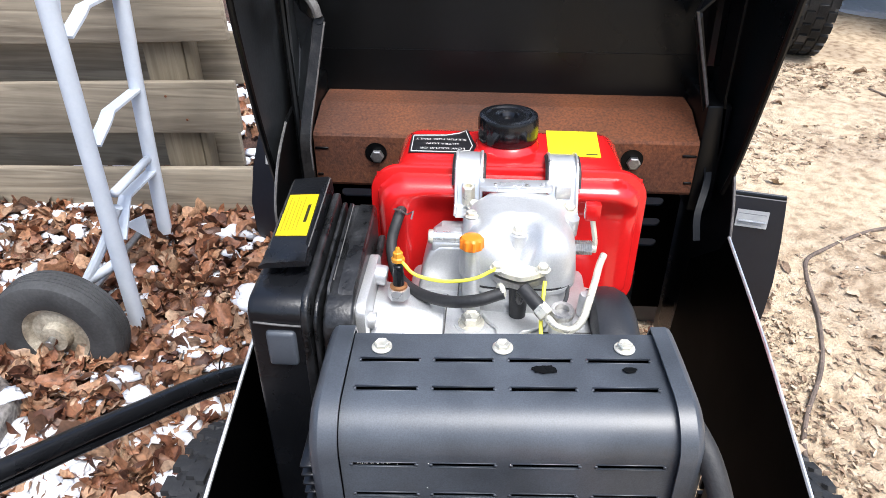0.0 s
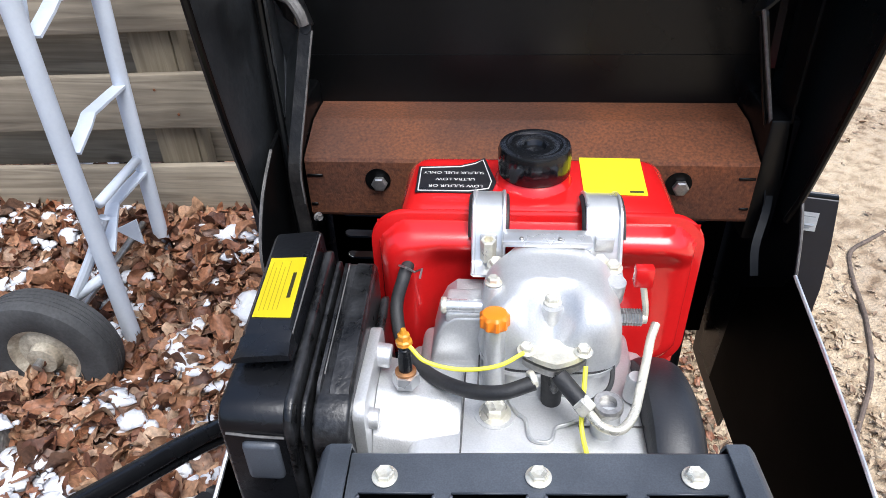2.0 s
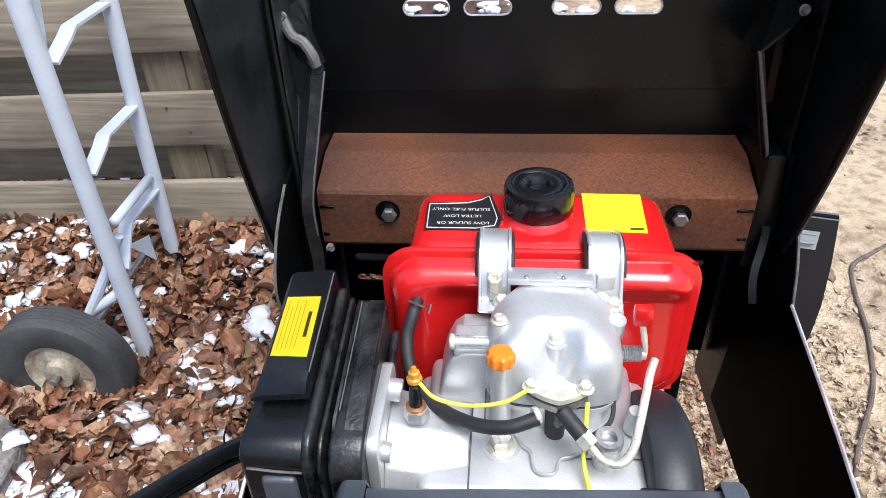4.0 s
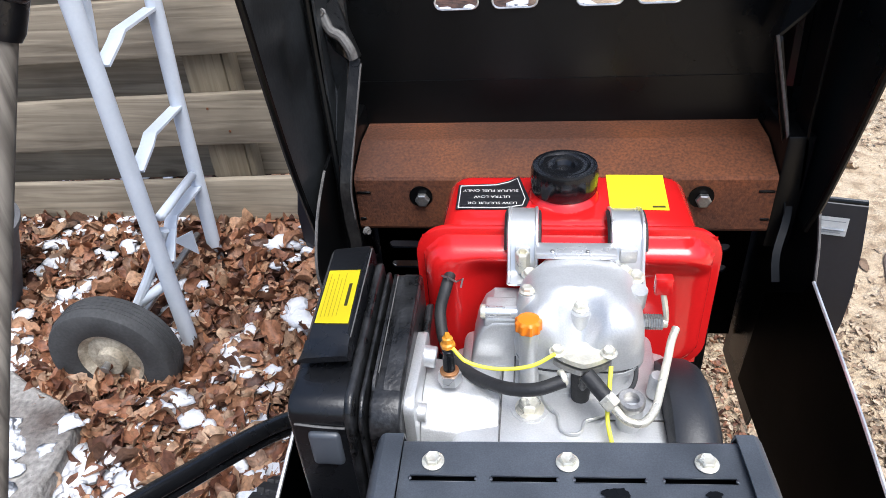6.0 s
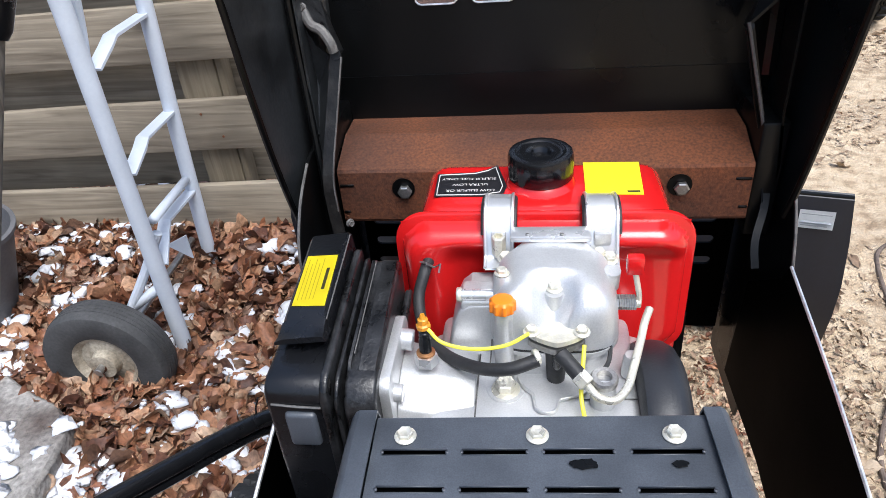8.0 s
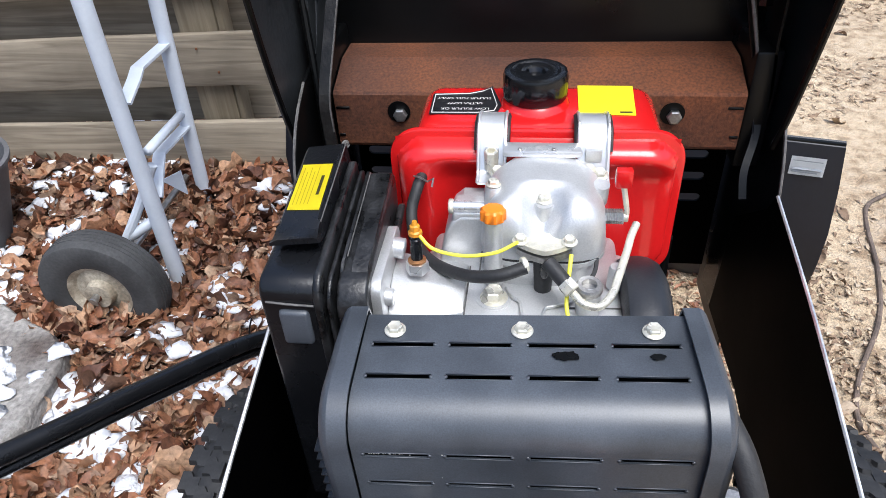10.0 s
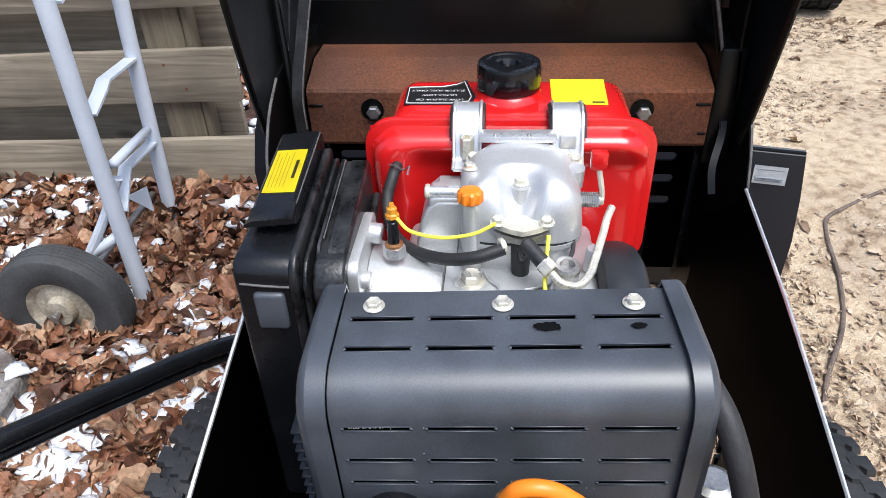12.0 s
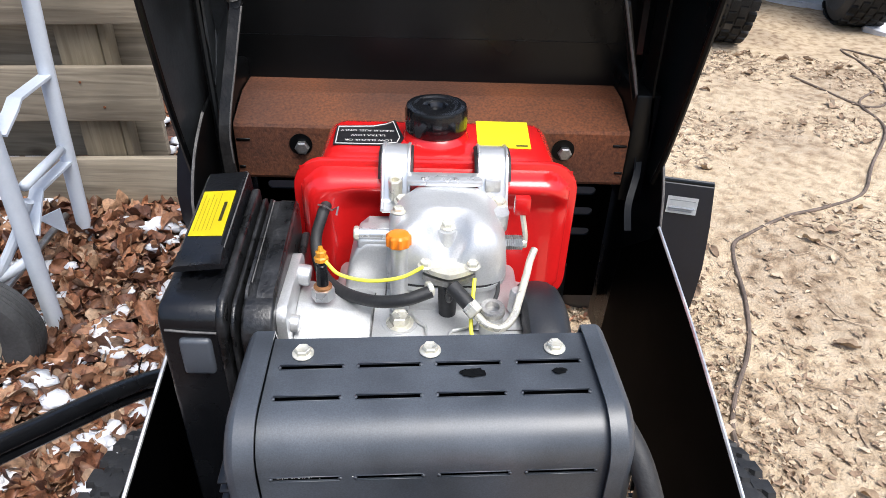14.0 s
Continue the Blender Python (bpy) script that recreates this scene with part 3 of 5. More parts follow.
    # hinge arms: flat straps from the hood down to the frame
    for s, top, low in ((1, [(-0.181, 0.885, 0.903), (-0.166, 0.878, 0.888), (-0.154, 0.874, 0.868)], [(-0.153, 0.872, 0.862), (-0.162, 0.846, 0.80), (-0.171, 0.82, 0.735), (-0.171, 0.815, 0.69), (-0.168, 0.81, 0.645), (-0.176, 0.8, 0.6)]),
                        (-1, [(0.327, 0.885, 0.905), (0.315, 0.88, 0.892), (0.304, 0.88, 0.876)], [(0.3, 0.88, 0.872), (0.322, 0.88, 0.79), (0.341, 0.876, 0.72), (0.345, 0.86, 0.67), (0.334, 0.835, 0.63), (0.335, 0.82, 0.60)])):
        wide = 0.014 if s > 0 else 0.009
        arm = part("hinge_arm", ribbon(spline(low, 5), wide, 0.004), STRAP if s > 0 else BLACK, tr, "flat hinge strap with worn paint", smooth=False)
        # worn strap edge; the pale left tube also paints its streak highlight
        part("strap_edge_glint", tube([(x + s * wide * 0.45, y - 0.003, z) for x, y, z in low[:4]], 0.0011, 6), WORN if s > 0 else BLACK, arm)
        # bent sheet bracket between the strap's head and the hood
        (xa, ya, za), (xb, yb, zb) = top[0], low[0]
        t = bmesh.new()
        q = [(xa - s * 0.008, 0.955, za + 0.012), (xa - s * 0.006, ya, za + 0.014), (xa + s * 0.006, ya - 0.006, za - 0.004), (xb + s * 0.001, yb - 0.002, zb + 0.007), (xb - s * 0.003, yb, zb - 0.006), (xb - s * 0.014, 0.955, zb - 0.02)]
        v = [t.verts.new(p) for p in q]
        for f in ((0, 1, 2), (0, 2, 3), (0, 3, 5), (3, 4, 5)):
            t.faces.new([v[k] for k in f])
        bmesh.ops.recalc_face_normals(t, faces=t.faces)
        bmesh.ops.solidify(t, geom=t.faces[:], thickness=0.003)
        part("bracket", t, DUSTY if s > 0 else BLACK, arm, "bent worn sheet bracket", smooth=False)
        if s > 0:
            # pressed web between the bracket and the hood's channel, with rolled edges
            web = [(-0.197, 0.905, 0.90), (-0.19, 0.885, 0.9), (-0.178, 0.884, 0.872), (-0.163, 0.88, 0.862), (-0.166, 0.862, 0.81), (-0.173, 0.84, 0.755), (-0.19, 0.85, 0.735), (-0.196, 0.88, 0.80)]
            t = bmesh.new()
            mid = t.verts.new((-0.184, 0.893, 0.82))
            vs = [t.verts.new(p) for p in web]
            for k in range(len(vs)):
                t.faces.new((mid, vs[k], vs[(k + 1) % len(vs)]))
            bmesh.ops.recalc_face_normals(t, faces=t.faces)
            bmesh.ops.solidify(t, geom=t.faces[:], thickness=0.002)
            # the lighter hood tone paints the web's grey reflection
            part("web", t, HOOD_LIT, arm, "pressed steel web with its grey reflection painted in")
            part("channel_edge", tube([(-0.199, 0.876, 0.96), (-0.196, 0.868, 0.86), (-0.189, 0.85, 0.76), (-0.18, 0.826, 0.66), (-0.176, 0.82, 0.61)], 0.0045, 8), BLACK, arm)
            part("saddle", tube([(-0.187, 0.884, 0.912), (-0.178, 0.876, 0.898), (-0.166, 0.872, 0.892), (-0.157, 0.868, 0.88), (-0.154, 0.868, 0.868)], 0.0058, 10), WORN, arm, "rubbed grey saddle")
        else:
            part("stay_rod", tube([(0.296, 0.872, 0.88), (0.309, 0.871, 0.835), (0.326, 0.868, 0.775), (0.337, 0.866, 0.728)], 0.0019, 8), WORN, arm, "thin grey stay")
        part("head", lathe([(wide * 0.42, -0.002), (wide * 0.45, 0), (wide * 0.42, 0.002)], (xb, yb - 0.001, zb + 0.002), (0, -1, 0.35), 18), STRAP if s > 0 else BLACK, arm)
        hexbolt(arm, (xa - s * 0.006, ya - 0.002, za + 0.012), (0, -1, 0.3), 0.0042, material=WORN)
        if s > 0:
            hexbolt(arm, (low[-2][0] + s * 0.014, 0.815, 0.672), (s, -1, 0.1), 0.004, material=WORN)
    # chassis floor members under the engine
    part("chassis_rail", box(-0.06, -0.02, 0.1, 1.1, 0.33, 0.39, 0.004), BLACK, tr)
    part("chassis_rail", box(0.17, 0.21, 0.1, 1.1, 0.33, 0.39, 0.004), BLACK, tr)
    part("bay_floor", box(XL, 0.2, 0.08, 0.98, 0.315, 0.321, 0.001, 1), BAY_DARK, tr)
    part("frame_upright", tube([(0.232, 0.715, 0.33), (0.23, 0.712, 0.5), (0.228, 0.71, 0.62)], 0.007, 10), BLACK, tr)
    part("rear_wall", box(XL, XR, 0.09, 0.094, 0.3, 0.44, 0.001, 1), BLACK, tr)
    part("axle_beam", box(-0.24, 0.41, 0.47, 0.53, 0.2, 0.26, 0.01), BLACK, tr)

    # wheels with a turf tread
    def wheel(x0, x1):
        c, R = (0.5, 0.235), 0.232
        w = x1 - x0
        t = lathe([(0.11, 0.01), (0.15, 0.0), (0.19, 0.0), (0.208, 0.002), (0.215, 0.006), (0.222, 0.018), (0.224, w / 2), (0.222, w - 0.018), (0.215, w - 0.006), (0.208, w - 0.002), (0.19, w), (0.15, w), (0.11, w - 0.01), (0.11, 0.01)], (x0, *c), (1, 0, 0), 72)
        wh = part("wheel", lathe([(0.02, w * 0.3), (0.09, w * 0.3), (0.112, w * 0.1), (0.112, w * 0.9), (0.09, w * 0.6), (0.02, w * 0.6)], (x0, *c), (1, 0, 0), 32), BLACK, tr, "small black wheel with a turf tyre")
        part("tyre", t, TURF, wh, "worn turf tyre with small blocks")
        n, across = 42, 3
        bw, bl = w / across * 0.5, 2 * math.pi * R / n * 0.46
        t2 = bmesh.new()
        lug = ((-1, -0.5), (-0.2, -0.5), (0.2, -0.9), (1, -0.9), (1, 0.5), (0.2, 0.5), (-0.2, 0.9), (-1, 0.9))
        lo = [t2.verts.new((u * bw, v * bl, -0.002)) for u, v in lug]
        hi = [t2.verts.new((u * bw * 0.93, v * bl * 0.9, 0.006)) for u, v in lug]
        t2.faces.new(hi)
        for k in range(8):
            t2.faces.new((lo[k], lo[(k + 1) % 8], hi[(k + 1) % 8], hi[k]))
        block = finish(t2, "tread_block", TURF, False)
        for i in range(n):
            for k in range(across):
                u = (k + 0.5) / across
                r0 = 0.222 - 0.016 * abs(2 * u - 1) ** 3
                ob = new("tread_block", block)
                ob.parent = wh
                ob.matrix_basis = Matrix.Translation(Vector((x0 + u * w, *c)) - BASE[wh.name]) @ Matrix.Rotation(2 * math.pi * (i + 0.5 * (k % 2)) / n, 4, "X") @ Matrix.Translation((0, 0, r0))

    wheel(-0.284, -0.215)
    wheel(0.385, 0.452)
    # battery cable and grey foot beside the muffler
    part("cable", tube([(0.212, 0.40, 0.70), (0.224, 0.37, 0.685), (0.238, 0.345, 0.64), (0.26, 0.32, 0.54), (0.29, 0.28, 0.45)], 0.009, 12), RUBBER, tr, "black corrugated cable")
    part("mount_foot", lathe([(0.016, 0), (0.018, 0.004), (0.018, 0.03), (0.012, 0.034)], (0.25, 0.42, 0.53), (0, 0, 1), 20), STEEL, tr)


build_tractor()


# ---- dozer blade in front of the tractor ----
def build_blade():
    a, b = Vector((-0.505, 1.572, 0)), Vector((0.664, 1.3, 0))
    bl = thing("dozer_blade", (0.1, 1.43, 0.0), "black curved dozer blade with a white sticker on its back", "blade")
    u = (b - a).normalized()
    n = Vector((u.y, -u.x, 0))
    prof = [(0.045, 0.02), (0.012, 0.06), (-0.006, 0.14), (-0.01, 0.22), (-0.004, 0.32), (0.006, 0.405), (0.016, 0.412)]
    t = bmesh.new()
    L = (b - a).length
    rows = [[t.verts.new(a + u * (L * i / 12) - n * p + Vector((0, 0, z))) for p, z in prof] for i in range(13)]
    for i, out in ((0, -0.045), (12, 0.018)):
        for v in rows[i]:
            v.co += u * out * max(0.0, math.sin(min(1.0, (0.41 - v.co.z) / 0.3) * 2.0))
    for i in range(12):
        for j in range(len(prof) - 1):
            t.faces.new((rows[i][j], rows[i + 1][j], rows[i + 1][j + 1], rows[i][j + 1]))
    bmesh.ops.recalc_face_normals(t, faces=t.faces)
    bmesh.ops.solidify(t, geom=t.faces[:], thickness=0.005)
    bmesh.ops.recalc_face_normals(t, faces=t.faces)
    part("blade_plate", t, SATIN_BLUE, bl)
    part("top_edge", tube([a + n * -0.008 + Vector((0, 0, 0.41)), b + n * -0.008 + Vector((0, 0, 0.41))], 0.005, 8, smooth_line=False), BLACK, bl)

    def sticker(s0, s1, z0, z1, material, name, off=0.004):
        t = bmesh.new()
        q = [a + u * s + n * (off + (0.004 if z < 0.36 else -0.002)) + Vector((0, 0, z)) for s, z in ((s0, z0), (s1, z0), (s1, z1), (s0, z1))]
        t.faces.new([t.verts.new(p) for p in q])
        bmesh.ops.solidify(t, geom=t.faces[:], thickness=0.0006)
        return part(name, t, material, bl, smooth=False)

    s = sticker(L - 0.087, L - 0.025, 0.345, 0.382, WHITE, "sticker", 0.006)
    for k in range(4):
        sticker(L - 0.083, L - 0.03 - 0.006 * (k % 2), 0.372 - 0.007 * k, 0.3745 - 0.007 * k, BAR_GREY, "printed_bar", 0.0075)
    sticker(0.02, 0.06, 0.333, 0.338, WHITE_INK, "white_mark", 0.008)
    sticker(0.02, 0.06, 0.362, 0.367, WHITE_INK, "white_mark", 0.008)
    sticker(0.014, 0.026, 0.334, 0.366, WHITE_INK, "white_mark", 0.0085)
    sticker(0.045, 0.06, 0.334, 0.349, WHITE_INK, "white_mark", 0.0085)
    part("push_arm", box(-0.02, 0.02, 0.99, 1.45, 0.2, 0.25, 0.004), BLACK, bl)
    part("push_arm", box(0.16, 0.2, 0.99, 1.42, 0.2, 0.25, 0.004), BLACK, bl)


SATIN_BLUE = mat("blue_black_paint", (0.009, 0.0115, 0.019), 0.42, vary=0.25, scale=8, bump=0.05)
BAR_GREY = mat("grey_print", (0.4, 0.43, 0.47), 0.6, vary=0.1, bump=0.0)
build_blade()


# ---- diesel engine ----
def build_engine():
    en = thing("diesel_engine", (0.08, 0.56, 0.395), "small air-cooled diesel engine with red fuel tank and black muffler", "engine")
    # crankcase and cylinder
    t = box(-0.035, 0.185, 0.47, 0.66, 0.39, 0.64, 0.018, 3)
    box(-0.02, 0.165, 0.505, 0.66, 0.63, 0.658, 0.010, 3, t)
    crank = part("crankcase", t, ALU, en, "cast aluminium crankcase")
    t = slab(round_rect(0.037, 0.144, 0.5735, 0.7, 0.03, 8), "z", 0.62, 0.687)
    slab(round_rect(0.0325, 0.1485, 0.5685, 0.7, 0.032, 8), "z", 0.6845, 0.6885, bm=t)
    part("cylinder_head", t, ALU, en)
    # gasket joints of the castings
    for line in ([(0.0215, 0.50, 0.6588), (0.0215, 0.598, 0.6588)], [(0.112, 0.543, 0.6588), (0.165, 0.545, 0.6588)], [(0.033, 0.565, 0.676), (0.033, 0.6, 0.676)]):
        part("joint", tube(line, 0.0007, 6, smooth_line=False), WORN, crank)
    for x in (-0.012, 0.075, 0.16):
        hexbolt(crank, (x, 0.497, 0.6565), (0, -0.2, 1), 0.0048)
    # raised contour on the front of the case
    t = slab([(0.058, 0.566), (0.064, 0.553), (0.071, 0.546), (0.073, 0.532), (0.077, 0.526), (0.086, 0.525), (0.091, 0.529), (0.094, 0.539), (0.103, 0.543), (0.118, 0.55), (0.125, 0.566)], "z", 0.655, 0.6608)
    tube([(0.058, 0.566, 0.6605), (0.064, 0.553, 0.6605), (0.071, 0.546, 0.6605), (0.073, 0.532, 0.6605), (0.077, 0.526, 0.6605), (0.086, 0.525, 0.6605), (0.091, 0.529, 0.6605), (0.094, 0.539, 0.6605), (0.103, 0.543, 0.6605), (0.118, 0.55, 0.6605)], 0.0016, 6, bm=t)
    part("case_rib", t, ALU, en, sharp=60)
    # rocker cover: a two-lobed dome
    t = bmesh.new()
    nu, nv = 40, 36
    grid = []
    for j in range(nv + 1):
        row = []
        for i in range(nu + 1):
            a, b = 2 * i / nu - 1, 2 * j / nv - 1
            sx = a * math.sqrt(1 - (0.3 if b < 0 else 0.12) * b ** 4)
            sy = b * math.sqrt(1 - 0.3 * a ** 4)
            x = 0.0905 + sx * (0.059 - 0.034 * max(0.0, b - 0.35) / 0.65)
            y = 0.625 + sy * 0.0555
            e = max(abs(a), abs(b))
            lobe = (1 - e ** 7) ** 0.5
            front = max(0, 0.25 - b) ** 2.0
            z = 0.690 + 0.061 * lobe * (1 - 0.1 * front) - 0.009 * abs(a) ** 2.5 * lobe
            valley = math.exp(-((x - 0.0895) / 0.015) ** 2) * min(1, max(0, (0.612 - y) / 0.03))
            z -= 0.034 * valley * lobe
            row.append(t.verts.new((x, y, z)))
        grid.append(row)
    for j in range(nv):
        for i in range(nu):
            t.faces.new((grid[j][i], grid[j][i + 1], grid[j + 1][i + 1], grid[j + 1][i]))
    cover = part("rocker_cover", t, ALU, en, "bright cast aluminium rocker cover")
    part("cover_gasket", slab(round_rect(0.0335, 0.1475, 0.5695, 0.69, 0.031, 8), "z", 0.6885, 0.6905), DUSTY, cover, smooth=False)
    part("bolt_boss", lathe([(0.011, 0), (0.009, 0.028), (0.0085, 0.032)], (0.09, 0.5995, 0.703), (0, -0.05, 1), 20), ALU, cover)
    hexbolt(cover, (0.09, 0.602, 0.7355), (0, -0.1, 1), 0.0058)
    part("bolt_boss", lathe([(0.009, 0), (0.0075, 0.02)], (0.14, 0.625, 0.722), (0.1, -0.2, 1), 16), ALU, cover)
    # breather post and oil filler
    part("post", lathe([(0.009, 0), (0.0085, 0.05), (0.0075, 0.054)], (0.0435, 0.606, 0.69), (0, 0.1, 1), 20), ALU, cover)
    hexbolt(cover, (0.0435, 0.6115, 0.744), (0, 0.1, 1), 0.0052)
    t = lathe([(0.009, 0), (0.0085, 0.058), (0.009, 0.06), (0.009, 0.068)], (0.046, 0.572, 0.662), (-0.01, 0.09, 1), 22)
    fill = part("oil_filler_tube", t, ALU, en)
    t = bmesh.new()
    prof = [(0.0095, 0), (0.0108, 0.0015), (0.0108, 0.010), (0.0092, 0.0122), (0.004, 0.0128)]
    lathe(prof, (0.0452, 0.5785, 0.7285), (-0.01, 0.09, 1), 36, t)
    for i, v in enumerate(t.verts):
        d = Vector((v.co.x - 0.0452, v.co.y - 0.579, 0))
        if d.length > 0.0103:
            ang = math.atan2(d.y, d.x)
            v.co += d.normalized() * 0.001 * (1 if math.cos(ang * 9) > 0 else -0.6)
    part("filler_cap", t, ORANGE, fill, "orange ribbed plastic cap")
    # intake housing towards the air cleaner
    t = bmesh.new()
    prof = [(0.605, 0.60), (0.606, 0.66), (0.598, 0.674), (0.58, 0.68), (0.555, 0.68), (0.537, 0.674), (0.522, 0.662), (0.513, 0.645), (0.509, 0.60)]
    lo = [t.verts.new((-0.047, y, z)) for y, z in prof]
    hi = [t.verts.new((0.0205, 0.56 + (y - 0.56) * 0.95, 0.6 + (z - 0.6) * 0.84)) for y, z in prof]
    t.faces.new(lo), t.faces.new(hi[::-1])
    for k in range(len(prof)):
        t.faces.new((lo[k], lo[(k + 1) % len(prof)], hi[(k + 1) % len(prof)], hi[k]))
    bmesh.ops.recalc_face_normals(t, faces=t.faces)
    bmesh.ops.bevel(t, geom=t.edges[:], offset=0.002, segments=2, affect="EDGES", profile=0.5)
    inl = part("intake_housing", t, ALU, en, "bright cast intake housing")
    t = slab(round_rect(0.508, 0.606, 0.60, 0.705, 0.012), "x", -0.0565, -0.047)
    bmesh.ops.bevel(t, geom=[e for e in t.edges if len(e.link_faces) == 2 and e.calc_face_angle(0) > 1], offset=0.0015, segments=2, affect="EDGES", profile=0.5)
    part("flange", t, ALU, inl)
    part("flange_boss", rod((-0.05, 0.578, 0.695), (-0.037, 0.578, 0.693), 0.010), ALU, inl)
    part("flange_boss", rod((-0.05, 0.525, 0.68), (-0.04, 0.525, 0.679), 0.008), ALU, inl)
    t = bevelled(slab([(-0.016, 0.60), (0.038, 0.60), (0.038, 0.712), (0.012, 0.712), (0.003, 0.704), (-0.004, 0.688), (-0.009, 0.665)], "y", 0.606, 0.66), 0.004)
    box(0.004, 0.036, 0.607, 0.64, 0.7, 0.7165, 0.004, 3, t)
    part("push_rod_housing", t, ALU, en)
    part("stud", rod((0.003, 0.612, 0.7195), (0.036, 0.612, 0.7195), 0.0056), ALU_BRIGHT, en)
    part("stud_head", rod((0.001, 0.612, 0.7195), (0.006, 0.612, 0.7195), 0.0072, 6), ZINC, en)
    # glow plug with its wire
    base = Vector((-0.0235, 0.561, 0.688))
    g = part("glow_plug", lathe([(0.0055, 0.006), (0.0055, 0.02), (0.0048, 0.022), (0.0048, 0.028), (0.004, 0.029), (0.004, 0.033)], base, (0, 0.08, 1), 18), PLASTIC, en, "black glow plug with amber nut")
    part("nut_boss", lathe([(0.0112, -0.006), (0.0105, 0.004)], base, (0, 0.08, 1), 6), ALU_BRIGHT, g, smooth=False)
    part("washer", lathe([(0.0075, 0.004), (0.0085, 0.005), (0.0085, 0.0066), (0.0062, 0.0076)], base, (0, 0.08, 1), 20), COPPER, g)
    part("terminal_nut", lathe([(0.0066, 0.033), (0.0066, 0.0362), (0.0048, 0.0375), (0.0048, 0.042), (0.0032, 0.043), (0.002, 0.047)], base, (0, 0.08, 1), 8), AMBER, g, "amber terminal nut", smooth=False)
    part("wire", tube([(-0.019, 0.560, 0.722), (-0.006, 0.553, 0.713), (0.02, 0.55, 0.709), (0.048, 0.553, 0.711), (0.068, 0.563, 0.716)], 0.0017, 8), WIRE, en, "thin yellow wire")
    part("wire", tube([(0.115, 0.562, 0.705), (0.113, 0.545, 0.69), (0.112, 0.53, 0.672), (0.116, 0.505, 0.662), (0.118, 0.48, 0.655)], 0.0019, 8), WIRE, en, "thin yellow wire")
    # injection pump
    dia = []
    for k in range(40):
        a = 2 * math.pi * k / 40
        r = 1 / ((abs(math.cos(a)) / 0.0285) ** 1.3 + (abs(math.sin(a)) / 0.0165) ** 1.3) ** (1 / 1.25)
        dia.append((0.0915 + r * math.cos(a), 0.568 + r * math.sin(a)))
    t = slab(dia, "z", 0.7085, 0.7135)
    pump = part("injection_pump", t, ZINC, en, "yellow zinc pump flange over a black pump", smooth=False)
    part("lower_flange", slab(dia, "z", 0.6995, 0.7055), STEEL, pump, smooth=False)
    for x in (0.0685, 0.1115):
        hexbolt(pump, (x + 0.0015, 0.568, 0.7135), (0, 0, 1), 0.0054)
    part("pump_body", lathe([(0.008, 0), (0.0095, 0.03), (0.0105, 0.04)], (0.0915, 0.567, 0.66), (0, 0, 1), 24), RUBBER, pump)
    part("spigot", lathe([(0.002, 0), (0.004, 0.004), (0.004, 0.02)], (0.092, 0.556, 0.682), (0, 0.1, 1), 12), PLASTIC, pump)
    part("hose_clip", rod((0.072, 0.549, 0.701), (0.0765, 0.551, 0.7015), 0.0072), ZINC, pump)
    part("elbow", rod((0.094, 0.555, 0.702), (0.111, 0.538, 0.691), 0.0068), RUBBER, pump)
    part("union_nut", lathe([(0.0075, 0), (0.008, 0.001), (0.008, 0.010), (0.007, 0.011)], (0.109, 0.539, 0.692), (0.017, -0.014, -0.011), 6), ZINC, pump, smooth=False)
    t = tube([(0.117, 0.533, 0.685), (0.126, 0.524, 0.681), (0.139, 0.523, 0.68), (0.150, 0.536, 0.682), (0.157, 0.556, 0.686), (0.166, 0.585, 0.692), (0.171, 0.602, 0.698), (0.1765, 0.615, 0.703)], 0.0037, 12)
    part("injector_pipe", t, ZINC, pump, "bent steel injector pipe")
    t = lathe([(0.011, 0), (0.0118, 0.002), (0.0118, 0.006), (0.0105, 0.008), (0.0066, 0.008), (0.0066, 0.002)], (0.131, 0.541, 0.682), (0, -0.1, 1), 24)
    part("delivery_nut", t, STEEL, en, smooth=False)
    part("delivery_post", rod((0.131, 0.541, 0.64), (0.131, 0.541, 0.684), 0.0108), ALU, en)
    hexbolt(en, (0.047, 0.553, 0.6585), (0, 0, 1), 0.0096, h=0.0105, name="drain_plug")
    part("plug_boss", lathe([(0.0175, 0), (0.0165, 0.006)], (0.047, 0.553, 0.653), (0, 0, 1), 24), ALU, en)
    part("stud_boss", lathe([(0.0085, 0), (0.0075, 0.02), (0.006, 0.023)], (0.158, 0.575, 0.66), (0, 0, 1), 16), ALU, en)
    # decompression lever
    sp = [(0.146 + 0.017 * k / 48, 0.61 + 0.0062 * math.cos(k * 2 * math.pi / 6), 0.714 + 0.0062 * math.sin(k * 2 * math.pi / 6)) for k in range(49)]
    lev = part("decompression_shaft", rod((0.135, 0.61, 0.714), (0.167, 0.61, 0.714), 0.0045), ZINC, en)
    part("spring", tube(sp, 0.0012, 6, smooth_line=False), STEEL, lev)
    part("lever", tube([(0.165, 0.609, 0.71), (0.165, 0.610, 0.722), (0.1605, 0.613, 0.745)], 0.0026, 8), ZINC, lev)
    part("red_knob", box(0.1525, 0.1675, 0.609, 0.619, 0.744, 0.762, 0.002, 2), RED, lev, "red lever tip")
    # fuel hose
    t = tube([(-0.033, 0.672, 0.716), (-0.036, 0.657, 0.711), (-0.041, 0.64, 0.692), (-0.033, 0.612, 0.675), (-0.012, 0.582, 0.674), (0.02, 0.556, 0.682), (0.05, 0.543, 0.693), (0.076, 0.548, 0.7)], 0.0059, 14)
    hose = part("fuel_hose", t, RUBBER, en, "black rubber fuel hose")
